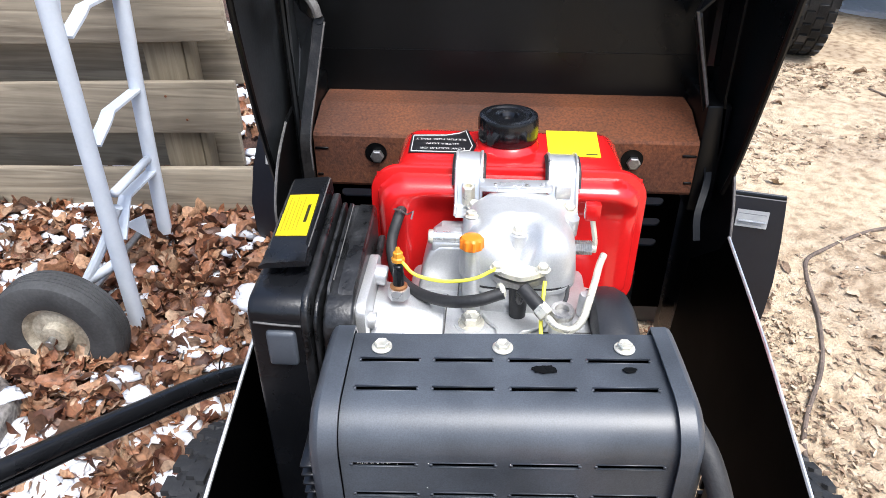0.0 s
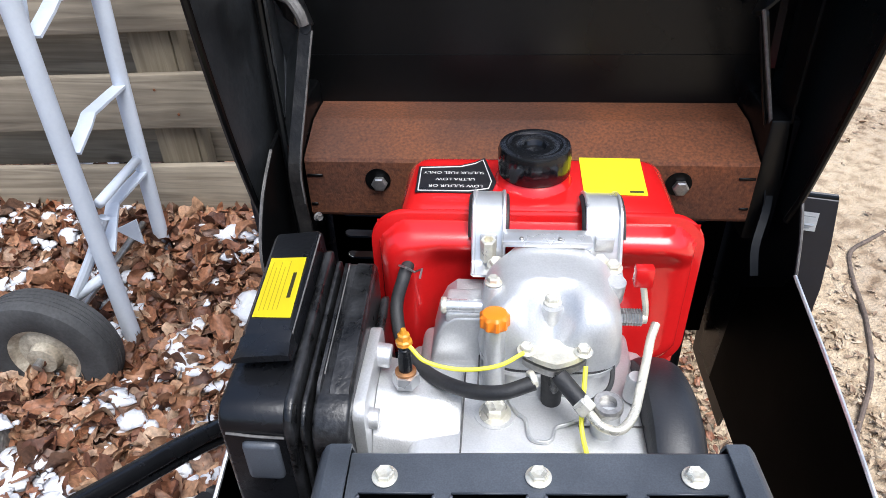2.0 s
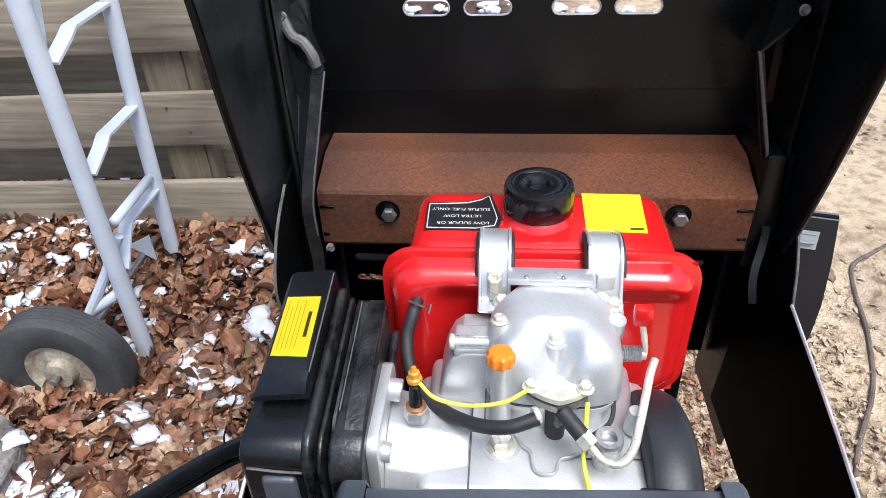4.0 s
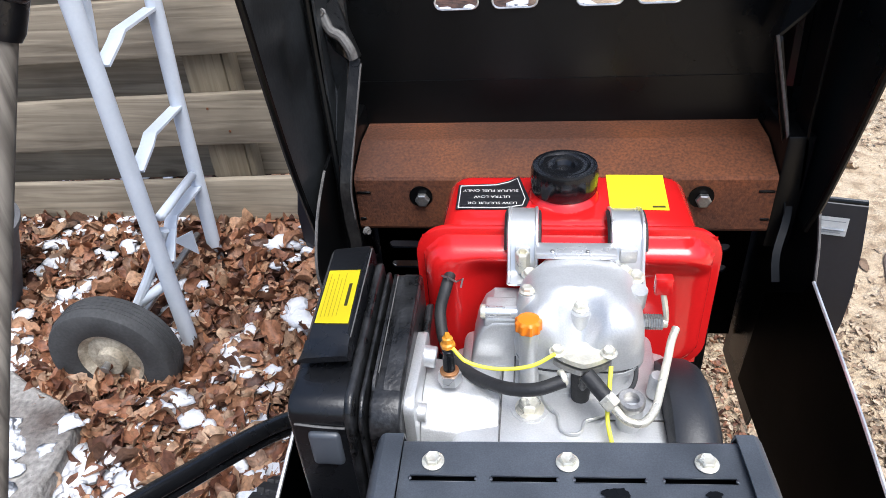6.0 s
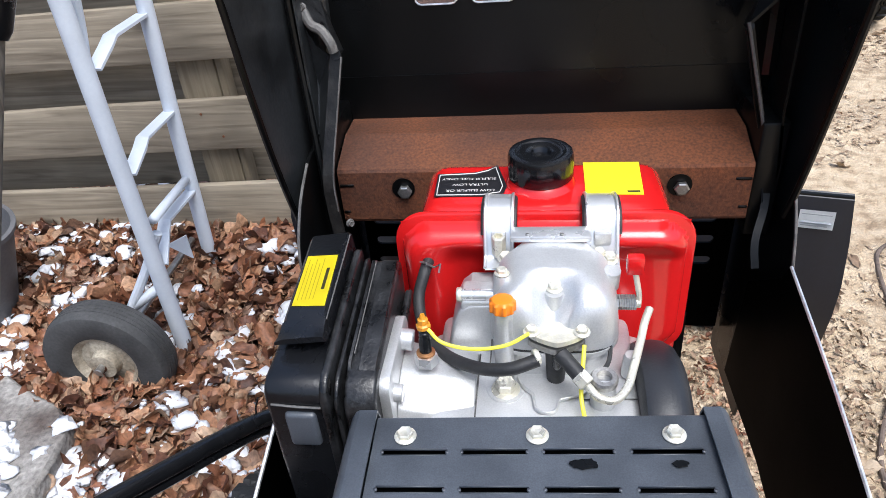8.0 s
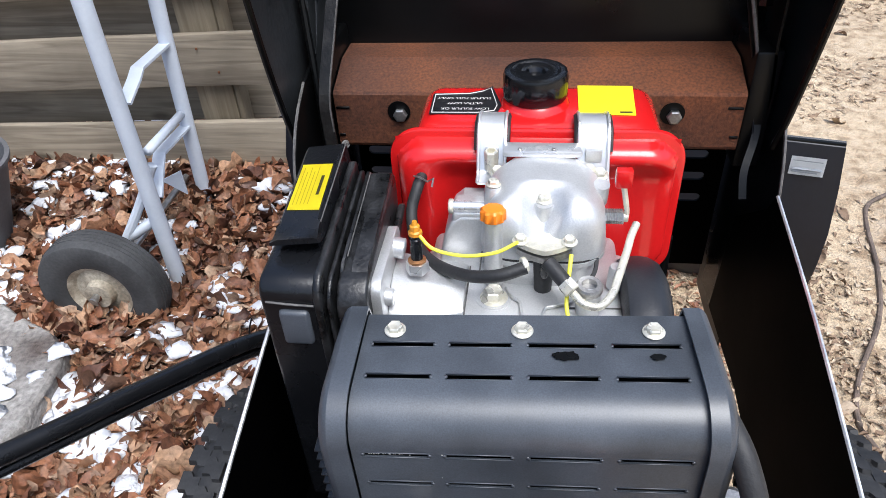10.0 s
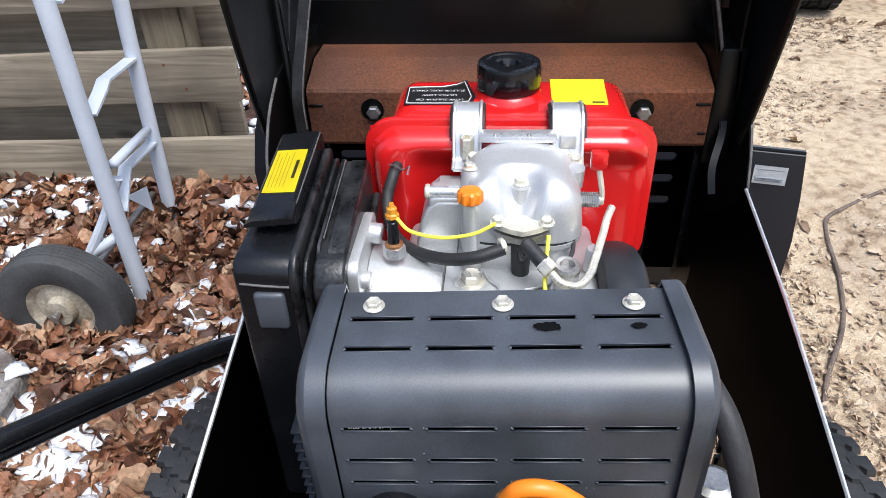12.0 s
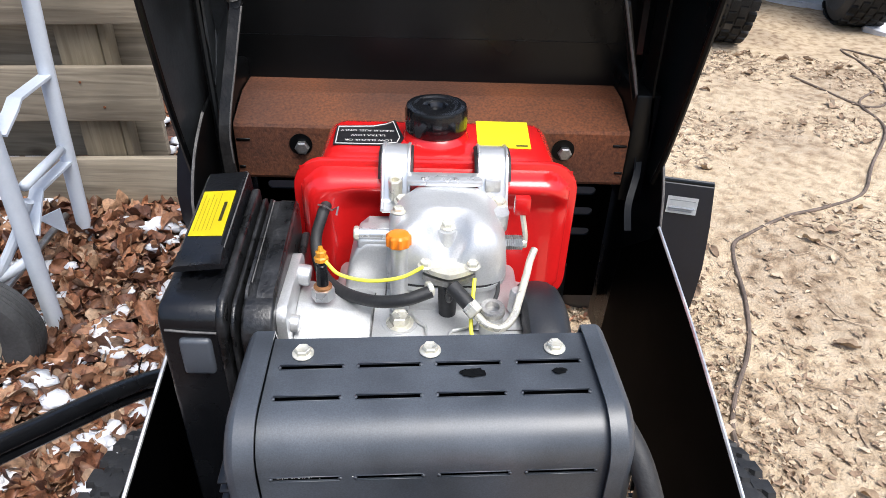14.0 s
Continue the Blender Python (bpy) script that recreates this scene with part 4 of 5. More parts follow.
    part("clip", tube([(-0.040, 0.664, 0.72), (-0.033, 0.656, 0.724), (-0.026, 0.66, 0.716), (-0.019, 0.657, 0.722), (-0.021, 0.654, 0.714)], 0.0011, 6, smooth_line=False), STEEL, hose)
    part("drip_tube", tube([(0.131, 0.60, 0.70), (0.139, 0.585, 0.69), (0.136, 0.565, 0.68), (0.12, 0.553, 0.675)], 0.002, 8), RUBBER, en)
    # flywheel shroud on the right
    t = lathe([(0.05, 0), (0.09, 0), (0.096, 0.003), (0.0985, 0.008), (0.0995, 0.02), (0.0985, 0.029), (0.094, 0.037), (0.086, 0.042), (0.05, 0.044)], (0.162, 0.556, 0.585), (1, 0, 0), 56)
    part("flywheel_shroud", t, SHROUD, en, "rounded dark grey fan shroud")
    part("shroud_bracket", box(0.152, 0.19, 0.475, 0.51, 0.655, 0.672, 0.003), PLASTIC, en)


build_engine()


def build_tank():
    tk = thing("fuel_tank", (0.08, 0.74, 0.58), "glossy red steel fuel tank strapped behind the cylinder head", "fuel tank")
    t = box(-0.046, 0.209, 0.69, 0.813, 0.60, 0.757, 0.024, 5)
    body = part("tank_body", t, RED, tk)
    t = slab(round_rect(-0.07, 0.23, 0.578, 0.757, 0.034, 8), "y", 0.694, 0.702)
    bmesh.ops.bevel(t, geom=[e for e in t.edges if len(e.link_faces) == 2 and e.calc_face_angle(0) > 1], offset=0.003, segments=2, affect="EDGES", profile=0.5)
    part("seam_flange", t, RED, tk)
    # front half: raised flanks and a hollow for the engine
    t = bmesh.new()
    nx, nz = 96, 60
    rows = []
    for j in range(nz + 1):
        row = []
        for i in range(nx + 1):
            x, z = -0.062 + 0.284 * i / nx, 0.585 + 0.164 * j / nz
            dx, dz = max(0, abs(x - 0.08) - 0.108), max(0, abs(z - 0.667) - 0.048)
            ed = min(1.0, max(0.0, (0.034 - math.hypot(dx, dz)) / 0.018))
            rim = math.sqrt(max(0, 1 - (1 - ed) ** 2))

            def ss(lo, hi, v):
                q = min(1, max(0, (v - lo) / (hi - lo)))
                return q * q * (3 - 2 * q)

            hollow = ss(-0.03, 0.0, x) * (1 - ss(0.705, 0.742, z))
            row.append(t.verts.new((x, 0.6945 - rim * (0.025 - 0.014 * hollow), z)))
        rows.append(row)
    for j in range(nz):
        for i in range(nx):
            t.faces.new((rows[j][i], rows[j][i + 1], rows[j + 1][i + 1], rows[j + 1][i]))
    part("tank_front", t, RED, tk)
    # filler neck and cap
    part("filler_neck", lathe([(0.037, 0.0), (0.034, 0.006), (0.03, 0.010)], (0.079, 0.758, 0.756), (0, 0, 1), 36), RED, tk)
    t = lathe([(0.033, 0), (0.034, 0.002), (0.034, 0.023), (0.0325, 0.0275), (0.027, 0.0287), (0.024, 0.0282), (0.0225, 0.0272), (0.0125, 0.0272), (0.0105, 0.0262), (0.0085, 0.0225), (0.0, 0.0215)], (0.079, 0.758, 0.765), (0, 0, 1), 96)
    for v in t.verts:
        d = Vector((v.co.x - 0.079, v.co.y - 0.758, 0))
        if d.length > 0.029 and v.co.z > 0.766:
            ang = math.atan2(d.y, d.x)
            v.co -= d.normalized() * (0.0005 if (ang * 14 / (2 * math.pi)) % 1 < 0.2 else 0)
    cap = part("filler_cap", t, CAP, tk, "black fluted plastic filler cap")
    # stickers
    def decal(name, pts, material, label, z=0.7575, th=0.0006):
        return part(name, slab(pts, "z", z, z + th), material, tk, label, smooth=False)

    decal("yellow_label", [(0.124, 0.729), (0.181, 0.727), (0.184, 0.797), (0.125, 0.798)], YELLOW, "bright yellow warning sticker")
    part("printed_bar", slab([(0.1655, 0.731), (0.178, 0.731), (0.178, 0.7345), (0.1655, 0.7345)], "z", 0.7583, 0.7585), INK, tk)
    blk = decal("black_label", [(-0.031, 0.727), (0.02, 0.727), (0.041, 0.733), (0.044, 0.748), (0.032, 0.796), (0.022, 0.786), (0.008, 0.779), (-0.032, 0.776)], DARK_STICKER, "black sticker with white lettering, one corner lifting")
    ring = [(-0.0285, 0.7298), (0.019, 0.7298), (0.037, 0.735), (0.0395, 0.748), (0.0305, 0.79), (0.0225, 0.7825), (0.0085, 0.776), (-0.0295, 0.7732)]
    part("white_border", tube([(x, y, 0.7583) for x, y in [*ring, ring[0]]], 0.0006, 4, smooth_line=False), WHITE_INK, tk)
    for k, (line, dx) in enumerate((("LOW SULFUR OR", 0.003), ("ULTRA LOW", 0.002), ("SULFUR FUEL ONLY", 0.0))):
        lettering(tk, line, Matrix.Translation((0.003 + dx, 0.739 + 0.0125 * k, 0.7584)) @ Matrix.Rotation(math.pi, 4, "Z"), 0.0066, WHITE_INK)
    # straps
    for x0, x1 in ((0.0255, 0.0515), (0.1225, 0.1505)):
        prof = [(0.732, 0.757), (0.72, 0.764), (0.704, 0.769), (0.689, 0.768), (0.679, 0.761), (0.672, 0.75), (0.664, 0.733), (0.66, 0.727), (0.648, 0.724)]
        prof = [(p.x, p.y) for p in spline([Vector((a, b, 0)) for a, b in prof], 3)]
        st = part("strap", sweep(prof, "x", x0, x1, 0.003), ALU_BRIGHT, tk, "bright aluminium tank strap")
        for xe in (x0, x1):
            part("strap_rim", tube([(xe, y - 0.0015, z + 0.0010) for y, z in prof], 0.0018, 6, smooth_line=False), ALU_BRIGHT, st)
            q = [(xe + (0.0018 if xe == x1 else -0.0018), y, z - 0.0035) for y, z in prof[4:16]]
            part("rubber_pad", tube(q, 0.003, 6, smooth_line=False), RUBBER, st, "black rubber pad")
        part("strap_window", box(x0 + 0.006, x1 - 0.006, 0.664, 0.672, 0.738, 0.752, 0.002, 2), ALU, st)
    part("strap_bar", box(0.05, 0.125, 0.652, 0.672, 0.750, 0.7565, 0.002, 2), ALU_BRIGHT, tk)
    for x in (0.066, 0.098):
        part("pin", lathe([(0.0022, 0), (0.0016, 0.002)], (x, 0.656, 0.756), (0, 0, 1), 10), STEEL, tk)
    part("tall_nut", lathe([(0.0068, 0), (0.0068, 0.021), (0.0058, 0.022), (0.0042, 0.022), (0.0042, 0.016)], (0.0385, 0.662, 0.731), (0, -0.1, 1), 6), ZINC, tk, smooth=False)
    for x, y in ((0.0455, 0.648), (0.1325, 0.654), (0.1425, 0.647)):
        hexbolt(tk, (x, y, 0.735), (0, -0.2, 1), 0.0058)


build_tank()


def rib_outline(y0, zf, r, back=0.652, slope=0.16, low=0.42):
    """A side view: rounded upper front corner, top climbing gently to the back."""
    arc = [(y0 + r - r * math.cos(radians(a)), zf - r + r * math.sin(radians(a))) for a in range(0, 91, 10)]
    zb = zf + slope * (back - y0 - r)
    return [(back, low), (y0, low), *arc, (back - 0.008, zb - 0.001), (back - 0.002, zb - 0.004), (back, zb - 0.012)]


def loft(rings, closed=True):
    """A skin over rings of equally many corners."""
    t = bmesh.new()
    rows = [[t.verts.new(p) for p in ring] for ring in rings]
    n = len(rows[0])
    for p, q in zip(rows, rows[1:]):
        for k in range(n):
            t.faces.new((p[k], p[(k + 1) % n], q[(k + 1) % n], q[k]))
    if closed:
        t.faces.new(rows[0]), t.faces.new(rows[-1][::-1])
    bmesh.ops.recalc_face_normals(t, faces=t.faces)
    return t


def build_air_cleaner():
    ac = thing("air_cleaner", (-0.1, 0.57, 0.55), "black plastic air cleaner with a yellow warning sticker", "air cleaner")

    def top(x, y):
        return 0.748 + 0.17 * (y - 0.56) + 0.12 * (x + 0.106)

    # snout: a slanting duct with a flat top and a flared lip over a recess
    rings = []
    for y, dz in ((0.66, -0.02), (0.656, -0.004), (0.65, 0.0), (0.6, 0.0), (0.552, 0.0), (0.5455, -0.002)):
        rings.append([(-0.1425, y, 0.70), (-0.1425, y, top(-0.1425, y) - 0.004 + dz), (-0.139, y, top(-0.139, y) + dz), (-0.1055, y, top(-0.1055, y) + dz), (-0.1025, y, top(-0.1025, y) - 0.003 + dz), (-0.0985, y, 0.70)])
    snout = part("intake_duct", loft(rings), PLASTIC, ac, sharp=40)
    rings = []
    for y, up, th, grow in ((0.546, 0.0004, 0.012, 0.0), (0.539, -0.0004, 0.009, 0.0), (0.532, -0.0012, 0.005, 0.0008), (0.5255, 0.0, 0.0028, 0.0018)):
        rings.append([(-0.1425 - grow, y, top(-0.1425, y) - 0.003 + up - th), (-0.1425 - grow, y, top(-0.1425, y) - 0.003 + up), (-0.137, y, top(-0.137, y) + up), (-0.107, y, top(-0.107, y) + up), (-0.1025 + grow, y, top(-0.1025, y) - 0.001 + up), (-0.1 + grow, y, top(-0.1, y) - 0.003 + up - th)])
    part("lip", loft(rings), PLASTIC, snout, "flared overhanging lip", sharp=50)
    part("worn_edge", tube([(-0.1025, y, top(-0.1025, y) - 0.0022) for y in (0.546, 0.58, 0.62, 0.65)], 0.0007, 5), WORN, snout)

    def flat(points, lift, material, name, label=""):
        t = bmesh.new()
        t.faces.new([t.verts.new((x, y, top(x, y) + lift)) for x, y in points])
        bmesh.ops.solidify(t, geom=t.faces[:], thickness=0.0004)
        return part(name, t, material, snout, label, smooth=False)

    flat([(-0.1375, 0.5615), (-0.1065, 0.5585), (-0.1075, 0.6205), (-0.1375, 0.6225)], 0.0008, YELLOW, "yellow_sticker", "yellow warning sticker with fine print")
    for k in range(5):
        x, e = -0.134 + 0.0036 * k, 0.006 * (k % 2)
        flat([(x, 0.567), (x + 0.0006, 0.567), (x + 0.0006, 0.617 - e), (x, 0.617 - e)], 0.0012, INK_SOFT, "printed_bar")
    flat([(-0.1145, 0.578), (-0.1115, 0.578), (-0.1115, 0.604), (-0.1145, 0.604)], 0.0013, INK, "printed_bar")
    # cover body below the duct, with its rounded ledge
    body = part("cover", bevelled(slab(rib_outline(0.488, 0.7215, 0.017, slope=0.06), "x", -0.1475, -0.0945), 0.0045), PLASTIC, ac)
    part("seam", tube([(-0.142, 0.4875, 0.7015), (-0.12, 0.4865, 0.7005), (-0.1, 0.4868, 0.6995)], 0.0011, 6), WORN, body, "worn pale seam")
    part("front_panel", box(-0.1325, -0.1055, 0.4835, 0.492, 0.655, 0.6935, 0.004, 3), SATIN, body, "raised square panel")
    part("side_step", box(-0.152, -0.146, 0.5, 0.62, 0.6, 0.7, 0.003, 2), PLASTIC, body)
    # stacked ribs of the filter body
    for x0, x1, y0, zf, r in ((-0.1, -0.0925, 0.486, 0.7255, 0.022), (-0.0905, -0.0865, 0.491, 0.716, 0.024), (-0.083, -0.056, 0.491, 0.7135, 0.028), (-0.0555, -0.048, 0.515, 0.681, 0.02)):
        rib = part("filter_rib", bevelled(slab(rib_outline(y0, zf, r), "x", x0, x1), min(0.0035, (x1 - x0) * 0.35)), DUSTY, ac)
        if x1 - x0 > 0.02:
            for xa, xb, h in ((-0.083, -0.0785, 0.0045), (-0.0735, -0.0575, 0.0025)):
                rings = []
                for y in (0.515, 0.522, 0.58, 0.642, 0.648):
                    z = zf + 0.16 * (y - y0 - r)
                    e = h if 0.52 < y < 0.645 else -0.001
                    rings.append([(xa, y, z - 0.002), (xa + 0.001, y, z + e), (xb - 0.001, y, z + e), (xb, y, z - 0.002)])
                part("ridge", loft(rings), DUSTY, rib, sharp=50)
            part("scuff", tube([(-0.078, 0.53, zf + 0.0065), (-0.078, 0.6, zf + 0.0175), (-0.078, 0.64, zf + 0.024)], 0.0006, 5), WORN, rib)


build_air_cleaner()


def build_muffler():
    mu = thing("muffler", (0.075, 0.42, 0.5), "satin black muffler with slotted heat shield and three zinc bolts", "muffler")
    arc = [(0.395 - 0.03 * math.sin(radians(a)), 0.683 + 0.03 * math.cos(radians(a))) for a in range(0, 91, 10)]
    prof = [(0.474, 0.700), (0.473, 0.710), (0.470, 0.713), (0.4402, 0.713), (0.4348, 0.713), (0.4082, 0.713), (0.4028, 0.713), *arc, (0.365, 0.678), (0.365, 0.6732), (0.365, 0.645), (0.365, 0.6402), (0.365, 0.6203), (0.365, 0.6155), (0.365, 0.59), (0.372, 0.57), (0.39, 0.558)]
    open_rows = [i for i, (p, q) in enumerate(zip(prof, prof[1:])) if (p, q) in (((0.4402, 0.713), (0.4348, 0.713)), ((0.4082, 0.713), (0.4028, 0.713)), ((0.365, 0.678), (0.365, 0.6732)), ((0.365, 0.645), (0.365, 0.6402)), ((0.365, 0.6203), (0.365, 0.6155)))]
    slots = ((-0.038, 0.01), (0.0205, 0.068), (0.079, 0.129), (0.1405, 0.19))
    cuts = [v for s in slots for v in s]
    t = sweep(prof, "x", -0.046, 0.1985, 0.0016, cells=cuts + list(np.linspace(-0.04, 0.195, 9)), skip=lambda s, j: j in open_rows and any(a < s < b for a, b in slots))
    shield = part("heat_shield", t, SATIN, mu, "satin black shield with rows of slots")
    # lips of the slots
    for j in open_rows:
        (y0, z0), (y1, z1) = prof[j], prof[j + 1]
        for a, b in slots:
            for y, z in ((y0, z0), (y1, z1)):
                part("slot_lip", tube([(a, y, z), (b, y, z)], 0.0005, 5, smooth_line=False), SATIN, shield)
            for x in (a, b):
                part("slot_end", lathe([(0.0014, -0.001), (0.0014, 0.0004)], (x, (y0 + y1) / 2, (z0 + z1) / 2), (0, -1, 0) if abs(y0 - y1) < 1e-6 else (0, 0, 1), 8), SATIN, shield)
    inner = [(0.464, 0.56), (0.464, 0.698), (0.40, 0.702), (0.38, 0.692), (0.374, 0.66), (0.374, 0.58), (0.39, 0.56)]
    part("inner_shell", slab(inner, "x", -0.05, 0.2), BLACK, mu, smooth=False)
    # end bands and caps
    out = [(0.479, 0.58), (0.479, 0.706), (0.474, 0.718), (0.44, 0.7195), *[(0.395 - 0.0365 * math.sin(radians(a)), 0.683 + 0.0365 * math.cos(radians(a))) for a in range(0, 91, 10)], (0.3585, 0.60), (0.366, 0.566), (0.39, 0.552), (0.45, 0.552), (0.472, 0.56)]
    for x0, x1, sgn in ((-0.046, -0.060, -1), (0.197, 0.209, 1)):
        band = part("end_band", sweep([*out, out[0]], "x", min(x0, x1), max(x0, x1), 0.002), SATIN, mu)
        t = bmesh.new()
        c = Vector((0, 0.42, 0.635))
        r0 = [t.verts.new((x1, y, z)) for y, z in out]
        for bulge, shrink in ((0.003, 0.985), (0.006, 0.94), (0.0085, 0.87), (0.01, 0.75), (0.011, 0.55)):
            r1 = [t.verts.new((x1 + sgn * bulge, c.y + (y - c.y) * shrink, c.z + (z - c.z) * shrink)) for y, z in out]
            for k in range(len(out)):
                t.faces.new((r0[k], r0[(k + 1) % len(out)], r1[(k + 1) % len(out)], r1[k]))
            r0 = r1
        t.faces.new(r0)
        bmesh.ops.recalc_face_normals(t, faces=t.faces)
        part("end_cap", t, SATIN, mu)
    for x in (-0.022, 0.0755, 0.1725):
        hexbolt(mu, (x, 0.4515, 0.7135), (0, 0, 1), 0.0062, material=ZINC)
    # burnt paint flakes
    random.seed(4)
    for cx, cy, rx, ry in ((0.107, 0.4255, 0.0105, 0.005), (0.1715, 0.4255, 0.0055, 0.0035)):
        pts = [(cx + rx * math.cos(a) * random.uniform(0.7, 1.1), cy + ry * math.sin(a) * random.uniform(0.7, 1.1)) for a in [2 * math.pi * k / 18 for k in range(18)]]
        part("burnt_flake", slab(pts, "z", 0.7145, 0.7152), BLACK, mu, "flaking burnt spot", smooth=False)
    part("outlet_pipe", lathe([(0.024, 0), (0.024, 0.035), (0.0225, 0.037), (0.019, 0.037), (0.019, 0.01)], (-0.008, 0.37, 0.582), (0, -1, 0.15), 28), PLASTIC, mu, "short black outlet")
    part("outlet_ring", lathe([(0.0245, 0.024), (0.0262, 0.025), (0.0262, 0.028), (0.0245, 0.029)], (-0.008, 0.37, 0.582), (0, -1, 0.15), 28), STEEL, mu)
    for k in range(9):
        part("cooling_fin", box(-0.088, -0.074, 0.395, 0.44, 0.55 + k * 0.0105, 0.5525 + k * 0.0105, 0.001, 1), PLASTIC, mu)


    # white specks of chipped paint on the shield's front
    random.seed(11)
    for k in range(22):
        x, z = -0.034 + abs(random.gauss(0, 0.016)), random.uniform(0.676, 0.694)
        if k > 16:
            x, z = random.uniform(-0.02, 0.19), random.uniform(0.6, 0.69)
        part("paint_chip", lathe([(random.uniform(0.0003, 0.001), 0), (0.0002, 0.0004)], (x, 0.3652, z if z < 0.678 else 0.677), (0, -1, 0.1), 6), WHITE_INK, shield)
    # the whole muffler sits a little askew
    turn = Matrix.Rotation(radians(2.1), 4, "Z") @ Matrix.Rotation(radians(-1.0), 4, "Y")
    mu.matrix_basis = Matrix.Translation(BASE[mu.name] + Vector((0.0042, 0.0025, 0.0))) @ turn


build_muffler()


# ---- loose things ----
def build_loose():
    o = thing("orange_hose", (0.1, 0.33, 0.4), "orange rubber hose with a brown fitting near the muffler", "hose")
    part("hose", tube([(0.079, 0.327, 0.655), (0.086, 0.325, 0.668), (0.1, 0.324, 0.672), (0.116, 0.325, 0.664), (0.135, 0.325, 0.64), (0.15, 0.32, 0.58), (0.15, 0.31, 0.39)], 0.0058, 14), ORANGE, o)
    part("fitting", lathe([(0.008, 0), (0.0085, 0.003), (0.0085, 0.022), (0.006, 0.026)], (0.0735, 0.330, 0.632), (0.3, -0.1, 1), 8), COPPER, o, "brown metal fitting", smooth=False)
    part("stem", rod((0.0735, 0.330, 0.39), (0.0735, 0.330, 0.634), 0.005), STEEL, o)

    b = thing("lift_handle", (-0.34, 0.7, 0.3), "black padded tube lying past the turf tyre", "handle")
    part("grip", tube([(-0.225, 0.87, 0.29), (-0.30, 0.755, 0.385), (-0.38, 0.60, 0.45), (-0.45, 0.47, 0.495), (-0.53, 0.32, 0.55)], 0.0118, 16), PLASTIC, b, "black foam-covered tube")
    part("tie", tube([(-0.313, 0.748, 0.375), (-0.318, 0.75, 0.40), (-0.31, 0.752, 0.425)], 0.0014, 6), PLASTIC, b)
    part("rod", tube([(-0.225, 0.865, 0.272), (-0.30, 0.75, 0.366), (-0.38, 0.595, 0.432), (-0.45, 0.465, 0.477), (-0.53, 0.315, 0.532)], 0.006, 10), PLASTIC, b)

    h = thing("tool_handle", (-0.756, 0.49, 0.0), "weathered wooden tool handle with a black socket, leaning", "tool")
    a, top = Vector((-0.76, 0.485, -0.01)), Vector((-0.529, 0.832, 0.932))
    part("shaft", tube([a, a.lerp(top, 0.33) + Vector((0.003, 0, 0)), a.lerp(top, 0.66), top], 0.0138, 16), WOOD_DARK, h)
    d = (top - a).normalized()
    part("socket", lathe([(0.017, -0.02), (0.021, -0.01), (0.024, 0.03), (0.034, 0.08), (0.045, 0.12), (0.045, 0.16)], top, d, 20), PLASTIC, h, "black plastic socket")
    part("wing", box(-0.03, 0.05, -0.02, 0.02, 0.02, 0.10, 0.015, 3, m=Matrix.Translation(top) @ frame_of(d)), PLASTIC, h)

    k = thing("grey_bucket", (-1.375, 1.36, 0.06), "dark grey plastic bucket tipped among the leaves", "bucket")
    part("bucket_wall", lathe([(0.09, 0), (0.1, 0.005), (0.14, 0.25), (0.147, 0.252), (0.147, 0.262), (0.136, 0.262), (0.095, 0.012)], (-1.375, 1.36, 0.06), (0.18, 0, 1), 36), BUCKET, k)

    s = thing("concrete_slab", (-1.05, 0.95, 0.0), "broken grey concrete slab with snow on it", "slab")
    t = slab([(-0.885, 1.0), (-0.86, 0.8), (-0.92, 0.66), (-1.4, 0.62), (-1.5, 1.1), (-1.12, 1.13)], "z", -0.02, 0.075)
    bmesh.ops.bevel(t, geom=[e for e in t.edges if len(e.link_faces) == 2 and e.calc_face_angle(0) > 0.6], offset=0.012, segments=3, affect="EDGES", profile=0.6)
    bmesh.ops.subdivide_edges(t, edges=[e for e in t.edges if e.calc_length() > 0.05], cuts=3)
    for v in t.verts:
        v.co += Vector((0.012, 0.012, 0.004)) * noise.noise(v.co * 14)
    part("slab_block", t, CONCRETE, s)

    c = thing("power_cord", (0.9, 1.5, 0.02), "muddy brown cord lying in curves on the dirt", "cord")
    def lay(pts, dz=0.004):
        return [(x, y, ground_z(x, y) + dz) for x, y in pts]
    part("cord", tube(lay([(0.62, 0.62), (0.70, 0.80), (0.712, 0.897), (0.70, 0.985), (0.74, 1.1), (0.83, 1.26), (0.88, 1.42), (0.91, 1.58), (0.935, 1.66), (1.0, 1.71), (1.15, 1.81), (1.29, 1.87), (1.47, 1.98), (1.6, 2.17), (1.83, 2.5), (1.86, 2.75), (2.0, 2.9)]), 0.0055, 8), CORD, c)
    part("cord", tube(lay([(1.70, 3.05), (1.76, 2.92), (1.86, 2.72), (1.98, 2.76), (2.1, 3.0), (2.13, 3.25), (2.16, 3.5), (2.3, 3.3), (2.5, 3.1)]), 0.005, 8), CORD, c)


build_loose()


